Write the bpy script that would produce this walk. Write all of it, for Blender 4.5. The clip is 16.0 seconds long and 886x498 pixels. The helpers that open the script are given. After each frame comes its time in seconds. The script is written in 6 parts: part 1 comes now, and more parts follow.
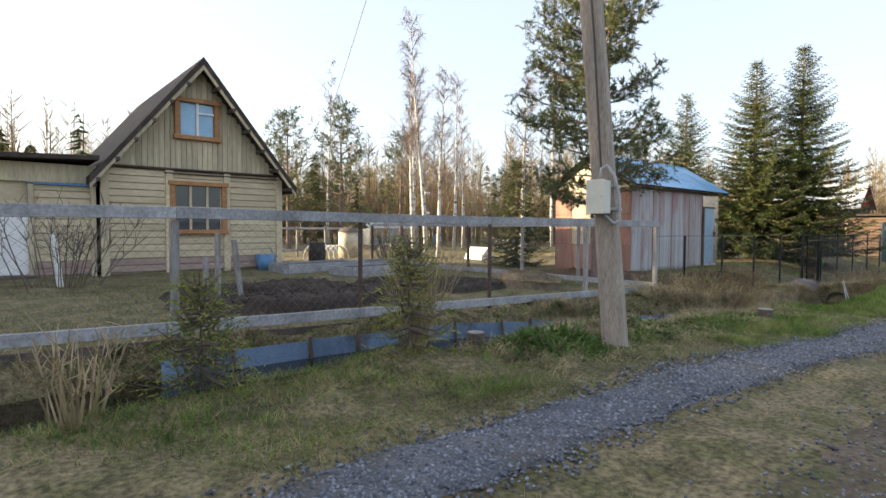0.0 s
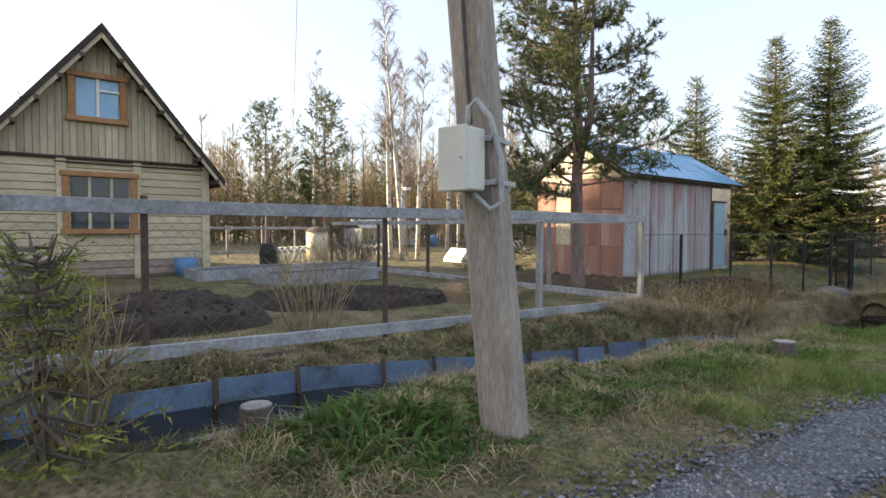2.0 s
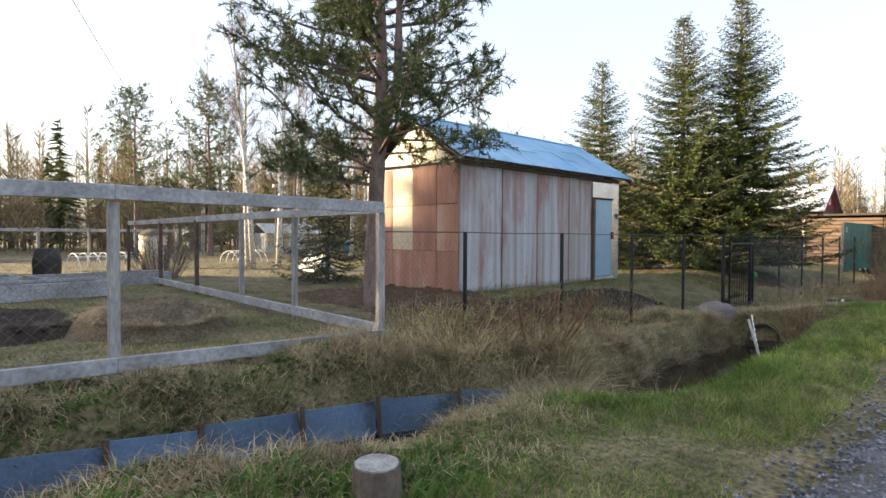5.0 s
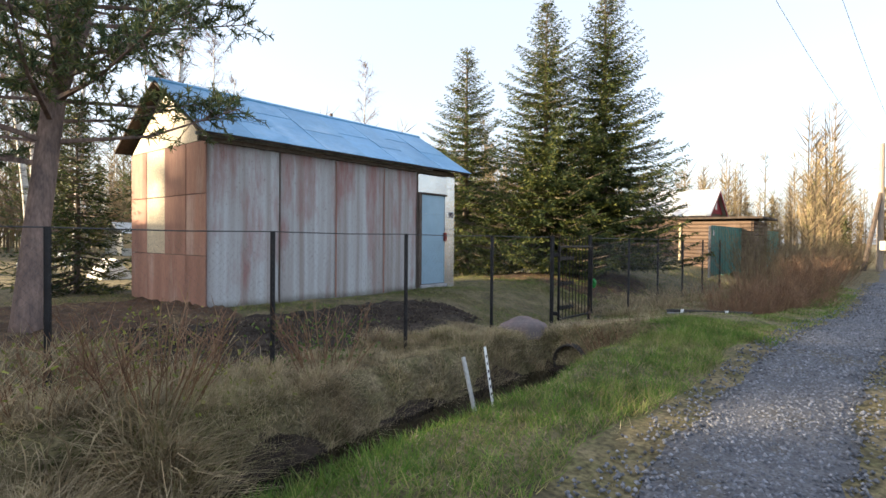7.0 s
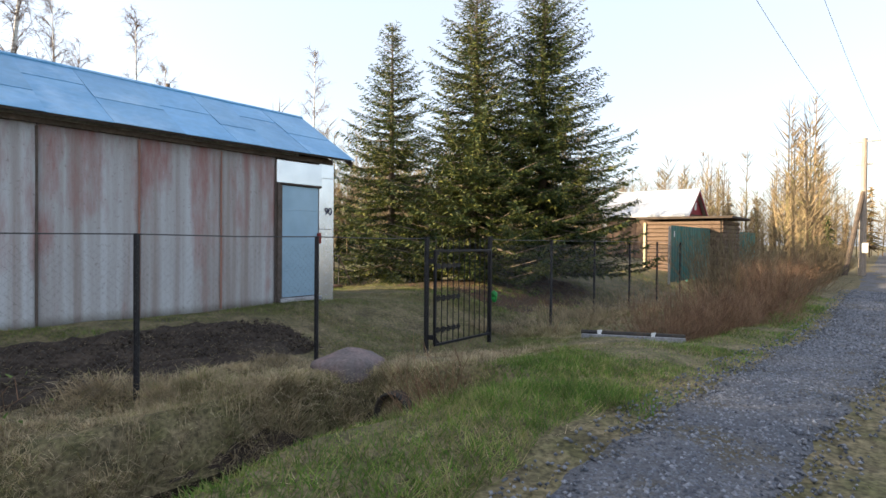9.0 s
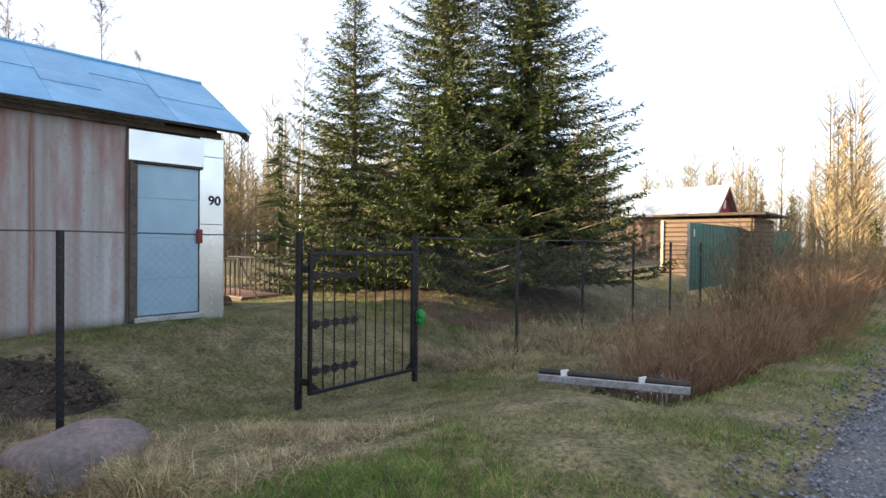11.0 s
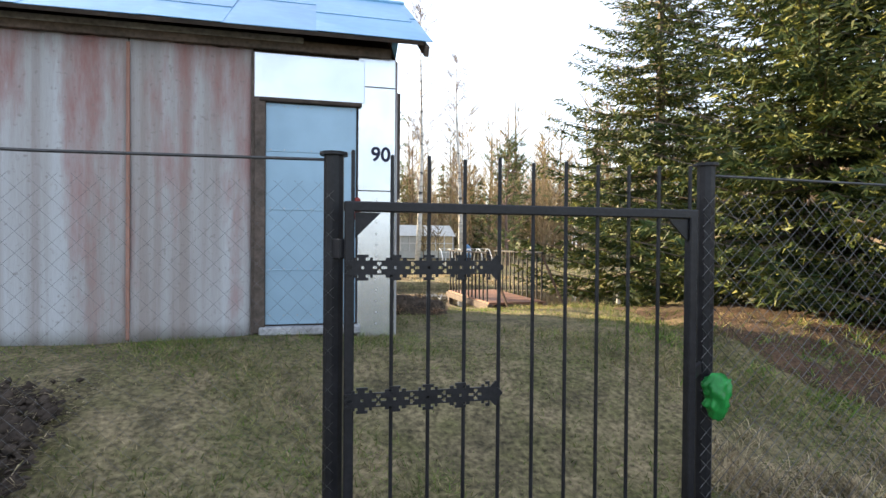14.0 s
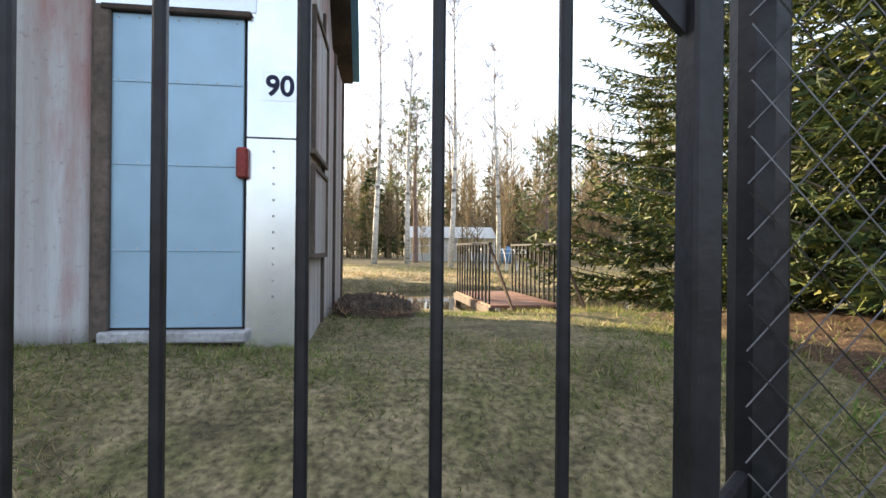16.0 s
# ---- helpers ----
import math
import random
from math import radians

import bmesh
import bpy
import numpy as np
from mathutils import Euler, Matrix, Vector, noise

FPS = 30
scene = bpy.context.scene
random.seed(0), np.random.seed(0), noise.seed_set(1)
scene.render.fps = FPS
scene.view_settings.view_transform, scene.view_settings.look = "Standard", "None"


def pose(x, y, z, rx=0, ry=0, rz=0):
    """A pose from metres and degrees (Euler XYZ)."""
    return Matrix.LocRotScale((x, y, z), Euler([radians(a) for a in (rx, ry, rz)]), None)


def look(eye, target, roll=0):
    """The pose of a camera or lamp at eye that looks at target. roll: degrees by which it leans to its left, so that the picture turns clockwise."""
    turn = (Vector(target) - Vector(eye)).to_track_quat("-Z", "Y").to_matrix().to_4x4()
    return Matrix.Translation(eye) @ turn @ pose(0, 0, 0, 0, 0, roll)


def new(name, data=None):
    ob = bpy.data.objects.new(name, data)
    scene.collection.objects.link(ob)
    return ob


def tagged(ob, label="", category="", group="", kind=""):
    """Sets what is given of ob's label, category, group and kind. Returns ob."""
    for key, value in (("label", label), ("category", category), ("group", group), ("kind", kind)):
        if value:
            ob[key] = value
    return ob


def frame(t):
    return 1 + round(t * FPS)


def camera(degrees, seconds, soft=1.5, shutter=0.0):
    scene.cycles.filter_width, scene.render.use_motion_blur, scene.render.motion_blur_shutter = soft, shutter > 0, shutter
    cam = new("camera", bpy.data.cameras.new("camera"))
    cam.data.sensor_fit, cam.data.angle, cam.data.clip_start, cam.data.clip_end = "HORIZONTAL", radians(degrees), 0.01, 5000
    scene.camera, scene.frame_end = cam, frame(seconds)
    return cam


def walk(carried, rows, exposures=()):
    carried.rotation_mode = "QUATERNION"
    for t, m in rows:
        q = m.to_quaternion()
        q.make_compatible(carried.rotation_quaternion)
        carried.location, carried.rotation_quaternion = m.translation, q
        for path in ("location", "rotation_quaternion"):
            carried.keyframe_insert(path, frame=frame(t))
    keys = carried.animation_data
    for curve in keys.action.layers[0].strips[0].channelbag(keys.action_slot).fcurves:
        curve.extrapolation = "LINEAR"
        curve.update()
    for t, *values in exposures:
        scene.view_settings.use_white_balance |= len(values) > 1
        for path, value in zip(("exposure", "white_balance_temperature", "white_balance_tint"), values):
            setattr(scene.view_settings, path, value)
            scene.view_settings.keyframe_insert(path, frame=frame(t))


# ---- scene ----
cam = camera(78.2, 16.0)
METRES, EYE, TILT, LEAN, TURN = 22.5, 1.25, 0.0, 0.0, -40.5
ROWS = [
    (0.0, 0.0, 0.0, 0.0, 0.01, -2.15, -0.36),
    (0.5, 0.0101, 0.0258, -0.0014, 1.94, -2.19, -0.27),
    (1.0, 0.0274, 0.0527, -0.0025, 2.21, -2.19, -0.18),
    (1.5, 0.0469, 0.0769, -0.0015, 1.54, -2.13, -0.15),
    (2.0, 0.0643, 0.1062, -0.0018, 1.67, -2.13, -0.18),
    (2.5, 0.0844, 0.1303, -0.0002, 0.8, -2.08, -0.18),
    (3.0, 0.106, 0.1536, -0.0009, 0.46, -2.0, -0.19),
    (5.5, 0.2426, 0.2663, -0.009, -3.0, -1.17, -0.32),
    (6.0, 0.2755, 0.2857, -0.0095, -4.96, -1.09, -0.38),
    (6.5, 0.3051, 0.304, -0.0089, -8.56, -0.98, -0.42),
    (7.0, 0.3341, 0.3257, -0.0084, -9.47, -1.0, -0.55),
    (7.5, 0.3625, 0.3458, -0.0077, -9.7, -0.99, -0.54),
    (8.0, 0.3918, 0.3682, -0.0071, -9.66, -0.97, -0.57),
    (8.5, 0.4185, 0.3877, -0.0067, -9.95, -0.84, -0.51),
    (9.0, 0.4446, 0.4094, -0.0072, -10.19, -0.82, -0.56),
    (9.5, 0.4664, 0.4309, -0.0065, -10.2, -0.78, -0.56),
    (12.0, 0.5517, 0.5665, -0.0087, -0.21, -0.46, -0.32),
    (12.5, 0.5558, 0.5914, -0.0086, 6.68, -0.26, -0.24),
    (13.0, 0.5536, 0.6198, -0.0111, 17.11, -0.38, -0.64),
    (13.5, 0.5508, 0.6482, -0.0174, 24.29, -0.46, -0.44),
    (14.0, 0.5525, 0.6796, -0.019, 27.29, -0.62, -0.47),
    (14.5, 0.5568, 0.7043, -0.0242, 27.15, -0.4, -0.41),
    (15.0, 0.5588, 0.7289, -0.0266, 27.31, -0.37, -0.5),
    (15.5, 0.5583, 0.7448, -0.0268, 28.05, -0.04, -0.46),
    (16.0, 0.5512, 0.7591, -0.0287, 33.03, 0.01, -0.54),
]
walk(cam, [(t, pose(0, 0, EYE, TILT, LEAN, TURN) @ pose(METRES * x, METRES * y, METRES * z, 90 + pitch, roll, yaw)) for t, x, y, z, yaw, pitch, roll in ROWS], [(0, 1.8), (3, 1.85), (5.5, 1.95), (9, 1.85), (12, 2.25), (14, 2.42), (16, 2.4)])


# ---- world and light ----
SUN_AZ = Vector((-0.70, 0.71, 0.0)).normalized()
SUN_EL = radians(16.0)
world = bpy.data.worlds.new("world")
scene.world = world
world.use_nodes = True
wn = world.node_tree.nodes
sky = wn.new("ShaderNodeTexSky")
sky.sky_type = "NISHITA"
sky.sun_disc = False
sky.sun_elevation = SUN_EL
sky.sun_rotation = math.atan2(SUN_AZ.x, SUN_AZ.y)
sky.dust_density = 2.5
sky.air_density = 1.0
haze = wn.new("ShaderNodeMix")
haze.data_type = "RGBA"
haze.inputs[0].default_value = 0.38
haze.inputs[7].default_value = (5.0, 5.25, 5.9, 1)
world.node_tree.links.new(sky.outputs[0], haze.inputs[6])
world.node_tree.links.new(haze.outputs[2], wn["Background"].inputs[0])
wn["Background"].inputs[1].default_value = 0.09
sun = new("sun", bpy.data.lights.new("sun", "SUN"))
sun.data.energy = 5.0
sun.data.angle = radians(0.6)
sun.data.color = (1.0, 0.78, 0.50)
sun.matrix_world = look(Vector((0, 0, 30)) + (SUN_AZ * math.cos(SUN_EL) + Vector((0, 0, math.sin(SUN_EL)))) * 10, (0, 0, 30))


# ---- materials ----
def mat(name, c1, c2, scale=4.0, rough=0.8, bump=0.2, metallic=0.0, stretch=(1, 1, 1), detail=40.0, rnd=0.0, island=False, c3=None, trans=0.0, spec=0.3, grain=0.25):
    """Two colours mixed by coarse and fine noise, a third as stains, bump from the fine noise."""
    m = bpy.data.materials.new(name)
    m.use_nodes = True
    nt = m.node_tree
    n, l = nt.nodes, nt.links
    b = n["Principled BSDF"]
    tc, mp = n.new("ShaderNodeTexCoord"), n.new("ShaderNodeMapping")
    mp.inputs["Scale"].default_value = stretch
    l.new(tc.outputs["Object"], mp.inputs[0])
    src = mp.outputs[0]
    if rnd and not island:
        oi, ad = n.new("ShaderNodeObjectInfo"), n.new("ShaderNodeVectorMath")
        sc = n.new("ShaderNodeMath")
        sc.operation, sc.inputs[1].default_value = "MULTIPLY", 37.0
        l.new(oi.outputs["Random"], sc.inputs[0])
        l.new(src, ad.inputs[0])
        l.new(sc.outputs[0], ad.inputs[1])
        src = ad.outputs[0]
    a, f = n.new("ShaderNodeTexNoise"), n.new("ShaderNodeTexNoise")
    a.inputs["Scale"].default_value, a.inputs["Detail"].default_value = scale, 5
    f.inputs["Scale"].default_value, f.inputs["Detail"].default_value = detail, 4
    l.new(src, a.inputs["Vector"])
    l.new(src, f.inputs["Vector"])
    r = n.new("ShaderNodeMapRange")
    r.inputs[1].default_value, r.inputs[2].default_value = 0.36, 0.64
    l.new(a.outputs[0], r.inputs[0])
    mix = n.new("ShaderNodeMix")
    mix.data_type = "RGBA"
    mix.inputs[6].default_value, mix.inputs[7].default_value = (*c1, 1), (*c2, 1)
    l.new(r.outputs[0], mix.inputs[0])
    col = mix.outputs[2]
    if c3:
        s = n.new("ShaderNodeTexNoise")
        s.inputs["Scale"].default_value, s.inputs["Detail"].default_value = scale * 0.6, 6
        s.inputs["Roughness"].default_value = 0.65
        off = n.new("ShaderNodeVectorMath")
        off.inputs[1].default_value = (7.3, 2.1, 5.5)
        l.new(src, off.inputs[0])
        l.new(off.outputs[0], s.inputs["Vector"])
        r3 = n.new("ShaderNodeMapRange")
        r3.inputs[1].default_value, r3.inputs[2].default_value = 0.52, 0.66
        l.new(s.outputs[0], r3.inputs[0])
        m3 = n.new("ShaderNodeMix")
        m3.data_type = "RGBA"
        m3.inputs[7].default_value = (*c3, 1)
        l.new(r3.outputs[0], m3.inputs[0])
        l.new(col, m3.inputs[6])
        col = m3.outputs[2]
    # fine grain in value
    hsv, g = n.new("ShaderNodeHueSaturation"), n.new("ShaderNodeMapRange")
    g.inputs[1].default_value, g.inputs[2].default_value, g.inputs[3].default_value, g.inputs[4].default_value = 0.3, 0.7, 1 - grain, 1 + grain
    l.new(f.outputs[0], g.inputs[0])
    val = g.outputs[0]
    if rnd:
        src_r = n.new("ShaderNodeNewGeometry").outputs["Random Per Island"] if island else n.new("ShaderNodeObjectInfo").outputs["Random"]
        q, mu = n.new("ShaderNodeMapRange"), n.new("ShaderNodeMath")
        q.inputs[3].default_value, q.inputs[4].default_value = 1 - rnd, 1 + rnd
        mu.operation = "MULTIPLY"
        l.new(src_r, q.inputs[0])
        l.new(q.outputs[0], mu.inputs[0])
        l.new(val, mu.inputs[1])
        val = mu.outputs[0]
    l.new(val, hsv.inputs["Value"])
    l.new(col, hsv.inputs["Color"])
    l.new(hsv.outputs[0], b.inputs["Base Color"])
    b.inputs["Roughness"].default_value, b.inputs["Metallic"].default_value = rough, metallic
    b.inputs["Specular IOR Level"].default_value = spec
    if bump:
        bp = n.new("ShaderNodeBump")
        bp.inputs["Strength"].default_value, bp.inputs["Distance"].default_value = bump, 0.01
        l.new(f.outputs[0], bp.inputs["Height"])
        l.new(bp.outputs[0], b.inputs["Normal"])
    if trans:
        t, ms = n.new("ShaderNodeBsdfTranslucent"), n.new("ShaderNodeMixShader")
        ms.inputs[0].default_value = trans
        l.new(hsv.outputs[0], t.inputs[0])
        l.new(b.outputs[0], ms.inputs[1])
        l.new(t.outputs[0], ms.inputs[2])
        l.new(ms.outputs[0], n["Material Output"].inputs[0])
    return m


def leafmat(name, cols, trans=0.35, rough=0.6):
    """Blades and needles: one colour each out of a ramp, picked per island."""
    m = bpy.data.materials.new(name)
    m.use_nodes = True
    n, l = m.node_tree.nodes, m.node_tree.links
    b = n["Principled BSDF"]
    g, r = n.new("ShaderNodeNewGeometry"), n.new("ShaderNodeValToRGB")
    e = r.color_ramp.elements
    while len(e) < len(cols):
        e.new(0.5)
    for i, c in enumerate(cols):
        e[i].position = i / (len(cols) - 1)
        e[i].color = (*c, 1)
    tc, a, ad = n.new("ShaderNodeTexCoord"), n.new("ShaderNodeTexNoise"), n.new("ShaderNodeMath")
    a.inputs["Scale"].default_value, a.inputs["Detail"].default_value = 0.9, 3
    l.new(tc.outputs["Object"], a.inputs["Vector"])
    ad.operation, ad.inputs[2].default_value = "MULTIPLY_ADD", -0.62
    ad.inputs[1].default_value = 1.3
    l.new(a.outputs[0], ad.inputs[0])
    s = n.new("ShaderNodeMath")
    s.use_clamp = True
    l.new(g.outputs["Random Per Island"], s.inputs[0])
    l.new(ad.outputs[0], s.inputs[1])
    l.new(s.outputs[0], r.inputs[0])
    fine, fr, hv = n.new("ShaderNodeTexNoise"), n.new("ShaderNodeMapRange"), n.new("ShaderNodeHueSaturation")
    fine.inputs["Scale"].default_value, fine.inputs["Detail"].default_value = 5.0, 3
    fr.inputs[1].default_value, fr.inputs[2].default_value, fr.inputs[3].default_value, fr.inputs[4].default_value = 0.33, 0.67, 0.72, 1.75
    l.new(tc.outputs["Object"], fine.inputs["Vector"])
    l.new(fine.outputs[0], fr.inputs[0])
    l.new(fr.outputs[0], hv.inputs["Value"])
    l.new(r.outputs[0], hv.inputs["Color"])
    l.new(hv.outputs[0], b.inputs["Base Color"])
    b.inputs["Roughness"].default_value = rough
    b.inputs["Specular IOR Level"].default_value = 0.25
    t, ms = n.new("ShaderNodeBsdfTranslucent"), n.new("ShaderNodeMixShader")
    ms.inputs[0].default_value = trans
    l.new(hv.outputs[0], t.inputs[0])
    l.new(b.outputs[0], ms.inputs[1])
    l.new(t.outputs[0], ms.inputs[2])
    l.new(ms.outputs[0], n["Material Output"].inputs[0])
    return m


def watermat(name, tint):
    m = mat(name, tint, tint, 2, 0.03, 0.0, spec=0.5)
    n, l = m.node_tree.nodes, m.node_tree.links
    w, bp = n.new("ShaderNodeTexNoise"), n.new("ShaderNodeBump")
    w.inputs["Scale"].default_value = 2.5
    bp.inputs["Strength"].default_value, bp.inputs["Distance"].default_value = 0.06, 0.02
    l.new(w.outputs[0], bp.inputs["Height"])
    l.new(bp.outputs[0], n["Principled BSDF"].inputs["Normal"])
    return m


def streaked(name, pale, warm, rust):
    """Old coated sheet: soft upright streaks, rust runs that start near the eave, fine speckle."""
    m = mat(name, pale, warm, 1.0, 0.68, 0.18, stretch=(6.5, 6.5, 0.14), detail=70, rnd=0.07, grain=0.10)
    n, l = m.node_tree.nodes, m.node_tree.links
    b = n["Principled BSDF"]
    old = b.inputs["Base Color"].links[0].from_socket
    tc, mp, a, q = n.new("ShaderNodeTexCoord"), n.new("ShaderNodeMapping"), n.new("ShaderNodeTexNoise"), n.new("ShaderNodeTexNoise")
    mp.inputs["Scale"].default_value = (2.6, 2.6, 0.55)
    a.inputs["Scale"].default_value, a.inputs["Detail"].default_value, a.inputs["Roughness"].default_value = 1.0, 7, 0.68
    q.inputs["Scale"].default_value, q.inputs["Detail"].default_value = 26, 5
    l.new(tc.outputs["Object"], mp.inputs[0])
    l.new(mp.outputs[0], a.inputs["Vector"])
    l.new(tc.outputs["Object"], q.inputs["Vector"])
    sep, run, add, cut = n.new("ShaderNodeSeparateXYZ"), n.new("ShaderNodeMapRange"), n.new("ShaderNodeMath"), n.new("ShaderNodeMapRange")
    l.new(tc.outputs["Object"], sep.inputs[0])
    run.inputs[1].default_value, run.inputs[2].default_value, run.inputs[3].default_value, run.inputs[4].default_value = 0.2, 2.3, -0.06, 0.08
    l.new(sep.outputs[2], run.inputs[0])
    l.new(a.outputs[0], add.inputs[0])
    l.new(run.outputs[0], add.inputs[1])
    cut.inputs[1].default_value, cut.inputs[2].default_value, cut.inputs[4].default_value = 0.50, 0.70, 0.85
    l.new(add.outputs[0], cut.inputs[0])
    mx = n.new("ShaderNodeMix")
    mx.data_type = "RGBA"
    mx.inputs[7].default_value = (*rust, 1)
    l.new(cut.outputs[0], mx.inputs[0])
    l.new(old, mx.inputs[6])
    sp, mz = n.new("ShaderNodeMapRange"), n.new("ShaderNodeMix")
    sp.inputs[1].default_value, sp.inputs[2].default_value, sp.inputs[4].default_value = 0.60, 0.72, 0.55
    l.new(q.outputs[0], sp.inputs[0])
    mz.data_type = "RGBA"
    mz.inputs[7].default_value = (0.20, 0.17, 0.16, 1)
    l.new(sp.outputs[0], mz.inputs[0])
    l.new(mx.outputs[2], mz.inputs[6])
    l.new(mz.outputs[2], b.inputs["Base Color"])
    return m


M_ground = mat("turf", (0.10, 0.092, 0.040), (0.19, 0.152, 0.088), 3.4, 0.95, 1.0, detail=28, c3=(0.078, 0.066, 0.036), grain=0.6)
M_gravel = mat("gravel bed", (0.085, 0.09, 0.105), (0.125, 0.125, 0.135), 2.5, 0.9, 0.9, detail=55, c3=(0.085, 0.072, 0.045), grain=0.4)
M_dirt = mat("dirt track", (0.13, 0.10, 0.072), (0.085, 0.065, 0.042), 2.0, 0.95, 0.8, detail=30, c3=(0.085, 0.085, 0.03), grain=0.4)
M_stone = mat("gravel stone", (0.095, 0.105, 0.13), (0.19, 0.20, 0.225), 20, 0.85, 0.2, rnd=0.5, island=True)
M_soil = mat("dug soil", (0.030, 0.022, 0.017), (0.056, 0.042, 0.032), 3, 0.97, 1.0, detail=22, grain=0.4)
M_litter = mat("needle litter", (0.095, 0.055, 0.033), (0.055, 0.036, 0.023), 5, 0.97, 1.0, detail=45, c3=(0.15, 0.11, 0.06), grain=0.55)
M_compost = mat("dead weed heap", (0.085, 0.06, 0.042), (0.05, 0.038, 0.028), 6, 0.95, 1.0, detail=35, grain=0.5)
M_hay = mat("old hay", (0.17, 0.13, 0.085), (0.10, 0.075, 0.05), 5, 0.95, 1.0, detail=35, grain=0.45)
M_greywood = mat("weathered wood", (0.36, 0.365, 0.385), (0.25, 0.25, 0.26), 3, 0.85, 0.4, detail=30, rnd=0.12)
M_greyup = mat("weathered upright wood", (0.34, 0.33, 0.32), (0.20, 0.19, 0.185), 5, 0.85, 0.4, stretch=(3, 3, 0.4), detail=30, rnd=0.12)
M_log = mat("yellow log siding", (0.60, 0.51, 0.35), (0.50, 0.42, 0.29), 2.2, 0.7, 0.25, stretch=(0.35, 1, 2.5), detail=18, rnd=0.10, grain=0.15)
M_logdark = mat("reddish bottom log", (0.38, 0.28, 0.24), (0.31, 0.23, 0.20), 2.2, 0.8, 0.25, stretch=(0.35, 1, 2.5), detail=18, rnd=0.1)
M_plank = mat("yellow plank", (0.58, 0.50, 0.34), (0.44, 0.38, 0.27), 2.2, 0.75, 0.25, stretch=(3, 1, 0.35), detail=18, rnd=0.16, grain=0.15)
M_trimwood = mat("orange window wood", (0.42, 0.22, 0.10), (0.34, 0.17, 0.08), 4, 0.6, 0.15, detail=25)
M_darkroof = mat("dark roof edge", (0.045, 0.035, 0.03), (0.08, 0.06, 0.05), 4, 0.85, 0.3)
M_glass = mat("window glass", (0.03, 0.045, 0.06), (0.04, 0.05, 0.065), 2, 0.05, 0.0, spec=0.6)
# the blue light on the gable panes is put into their base colour
M_bluepane = mat("window glass with blue light in its colour", (0.22, 0.42, 0.62), (0.28, 0.48, 0.68), 2, 0.08, 0.0, spec=0.6)
M_white = mat("white paint", (0.80, 0.80, 0.79), (0.72, 0.72, 0.71), 3, 0.6, 0.1, grain=0.06)
M_tankbeige = mat("cream plastic", (0.62, 0.55, 0.42), (0.55, 0.48, 0.36), 3, 0.5, 0.05)
M_panel = streaked("rust-stained grey sheet", (0.47, 0.485, 0.51), (0.31, 0.275, 0.265), (0.29, 0.13, 0.12))
M_panelred = mat("rust-brown sheet", (0.40, 0.22, 0.17), (0.30, 0.165, 0.13), 2, 0.75, 0.25, stretch=(2, 2, 0.4), detail=26, rnd=0.15, c3=(0.45, 0.32, 0.27), grain=0.12)
M_tin = mat("bright tinplate", (0.74, 0.76, 0.79), (0.62, 0.65, 0.70), 1.0, 0.27, 0.05, metallic=0.92, detail=5, rnd=0.06, grain=0.06)
M_bluedoor = mat("pale blue sheet metal", (0.26, 0.39, 0.51), (0.31, 0.45, 0.57), 0.9, 0.42, 0.03, metallic=0.3, detail=5, rnd=0.03, grain=0.05)
M_blueroof = mat("blue-painted roof sheet", (0.12, 0.32, 0.54), (0.18, 0.40, 0.62), 1.2, 0.36, 0.08, metallic=0.2, detail=9, rnd=0.12, c3=(0.28, 0.48, 0.68), grain=0.08)
M_oldboard = mat("old dark board", (0.13, 0.10, 0.085), (0.085, 0.07, 0.06), 4, 0.9, 0.4, detail=30, rnd=0.2)
M_black = mat("black-painted iron", (0.011, 0.011, 0.014), (0.018, 0.018, 0.022), 8, 0.42, 0.12, detail=60)
M_rustpost = mat("rusty pipe", (0.11, 0.07, 0.05), (0.075, 0.055, 0.05), 8, 0.7, 0.3, detail=50)
M_wire = mat("galvanised wire", (0.15, 0.15, 0.155), (0.10, 0.10, 0.105), 8, 0.5, 0.0, metallic=0.5)
M_darkwire = mat("dark wire", (0.05, 0.05, 0.055), (0.07, 0.07, 0.07), 8, 0.5, 0.0)
M_pole = mat("weathered concrete pole", (0.36, 0.31, 0.265), (0.27, 0.23, 0.20), 4, 0.9, 0.4, stretch=(3, 3, 0.5), detail=30)
M_box = mat("cream enamel box", (0.66, 0.65, 0.58), (0.60, 0.59, 0.53), 3, 0.4, 0.02, grain=0.04)
M_conduit = mat("grey conduit", (0.42, 0.42, 0.42), (0.35, 0.35, 0.35), 5, 0.5, 0.05)
M_green = mat("green profiled sheet", (0.022, 0.125, 0.115), (0.03, 0.15, 0.135), 2, 0.45, 0.05, rnd=0.1)
M_redpaint = mat("red gable boards", (0.30, 0.035, 0.05), (0.24, 0.03, 0.045), 4, 0.7, 0.2, stretch=(3, 3, 0.6))
M_brownlog = mat("brown log wall", (0.155, 0.105, 0.08), (0.115, 0.078, 0.055), 3, 0.75, 0.3, stretch=(0.5, 0.5, 3), rnd=0.12)
M_slateroof = mat("silvery roof sheet", (0.48, 0.50, 0.53), (0.38, 0.41, 0.45), 2, 0.5, 0.1, metallic=0.2, rnd=0.08)
M_liner = mat("blue-grey ditch sheet", (0.10, 0.15, 0.23), (0.13, 0.19, 0.28), 2.5, 0.5, 0.1, rnd=0.2, c3=(0.055, 0.06, 0.065), grain=0.15)
M_pinebark = mat("pine bark", (0.25, 0.175, 0.15), (0.15, 0.11, 0.10), 6, 0.95, 0.9, stretch=(2, 2, 0.6), detail=25)
M_pinetop = mat("orange pine bark", (0.36, 0.19, 0.09), (0.26, 0.14, 0.08), 6, 0.9, 0.5)
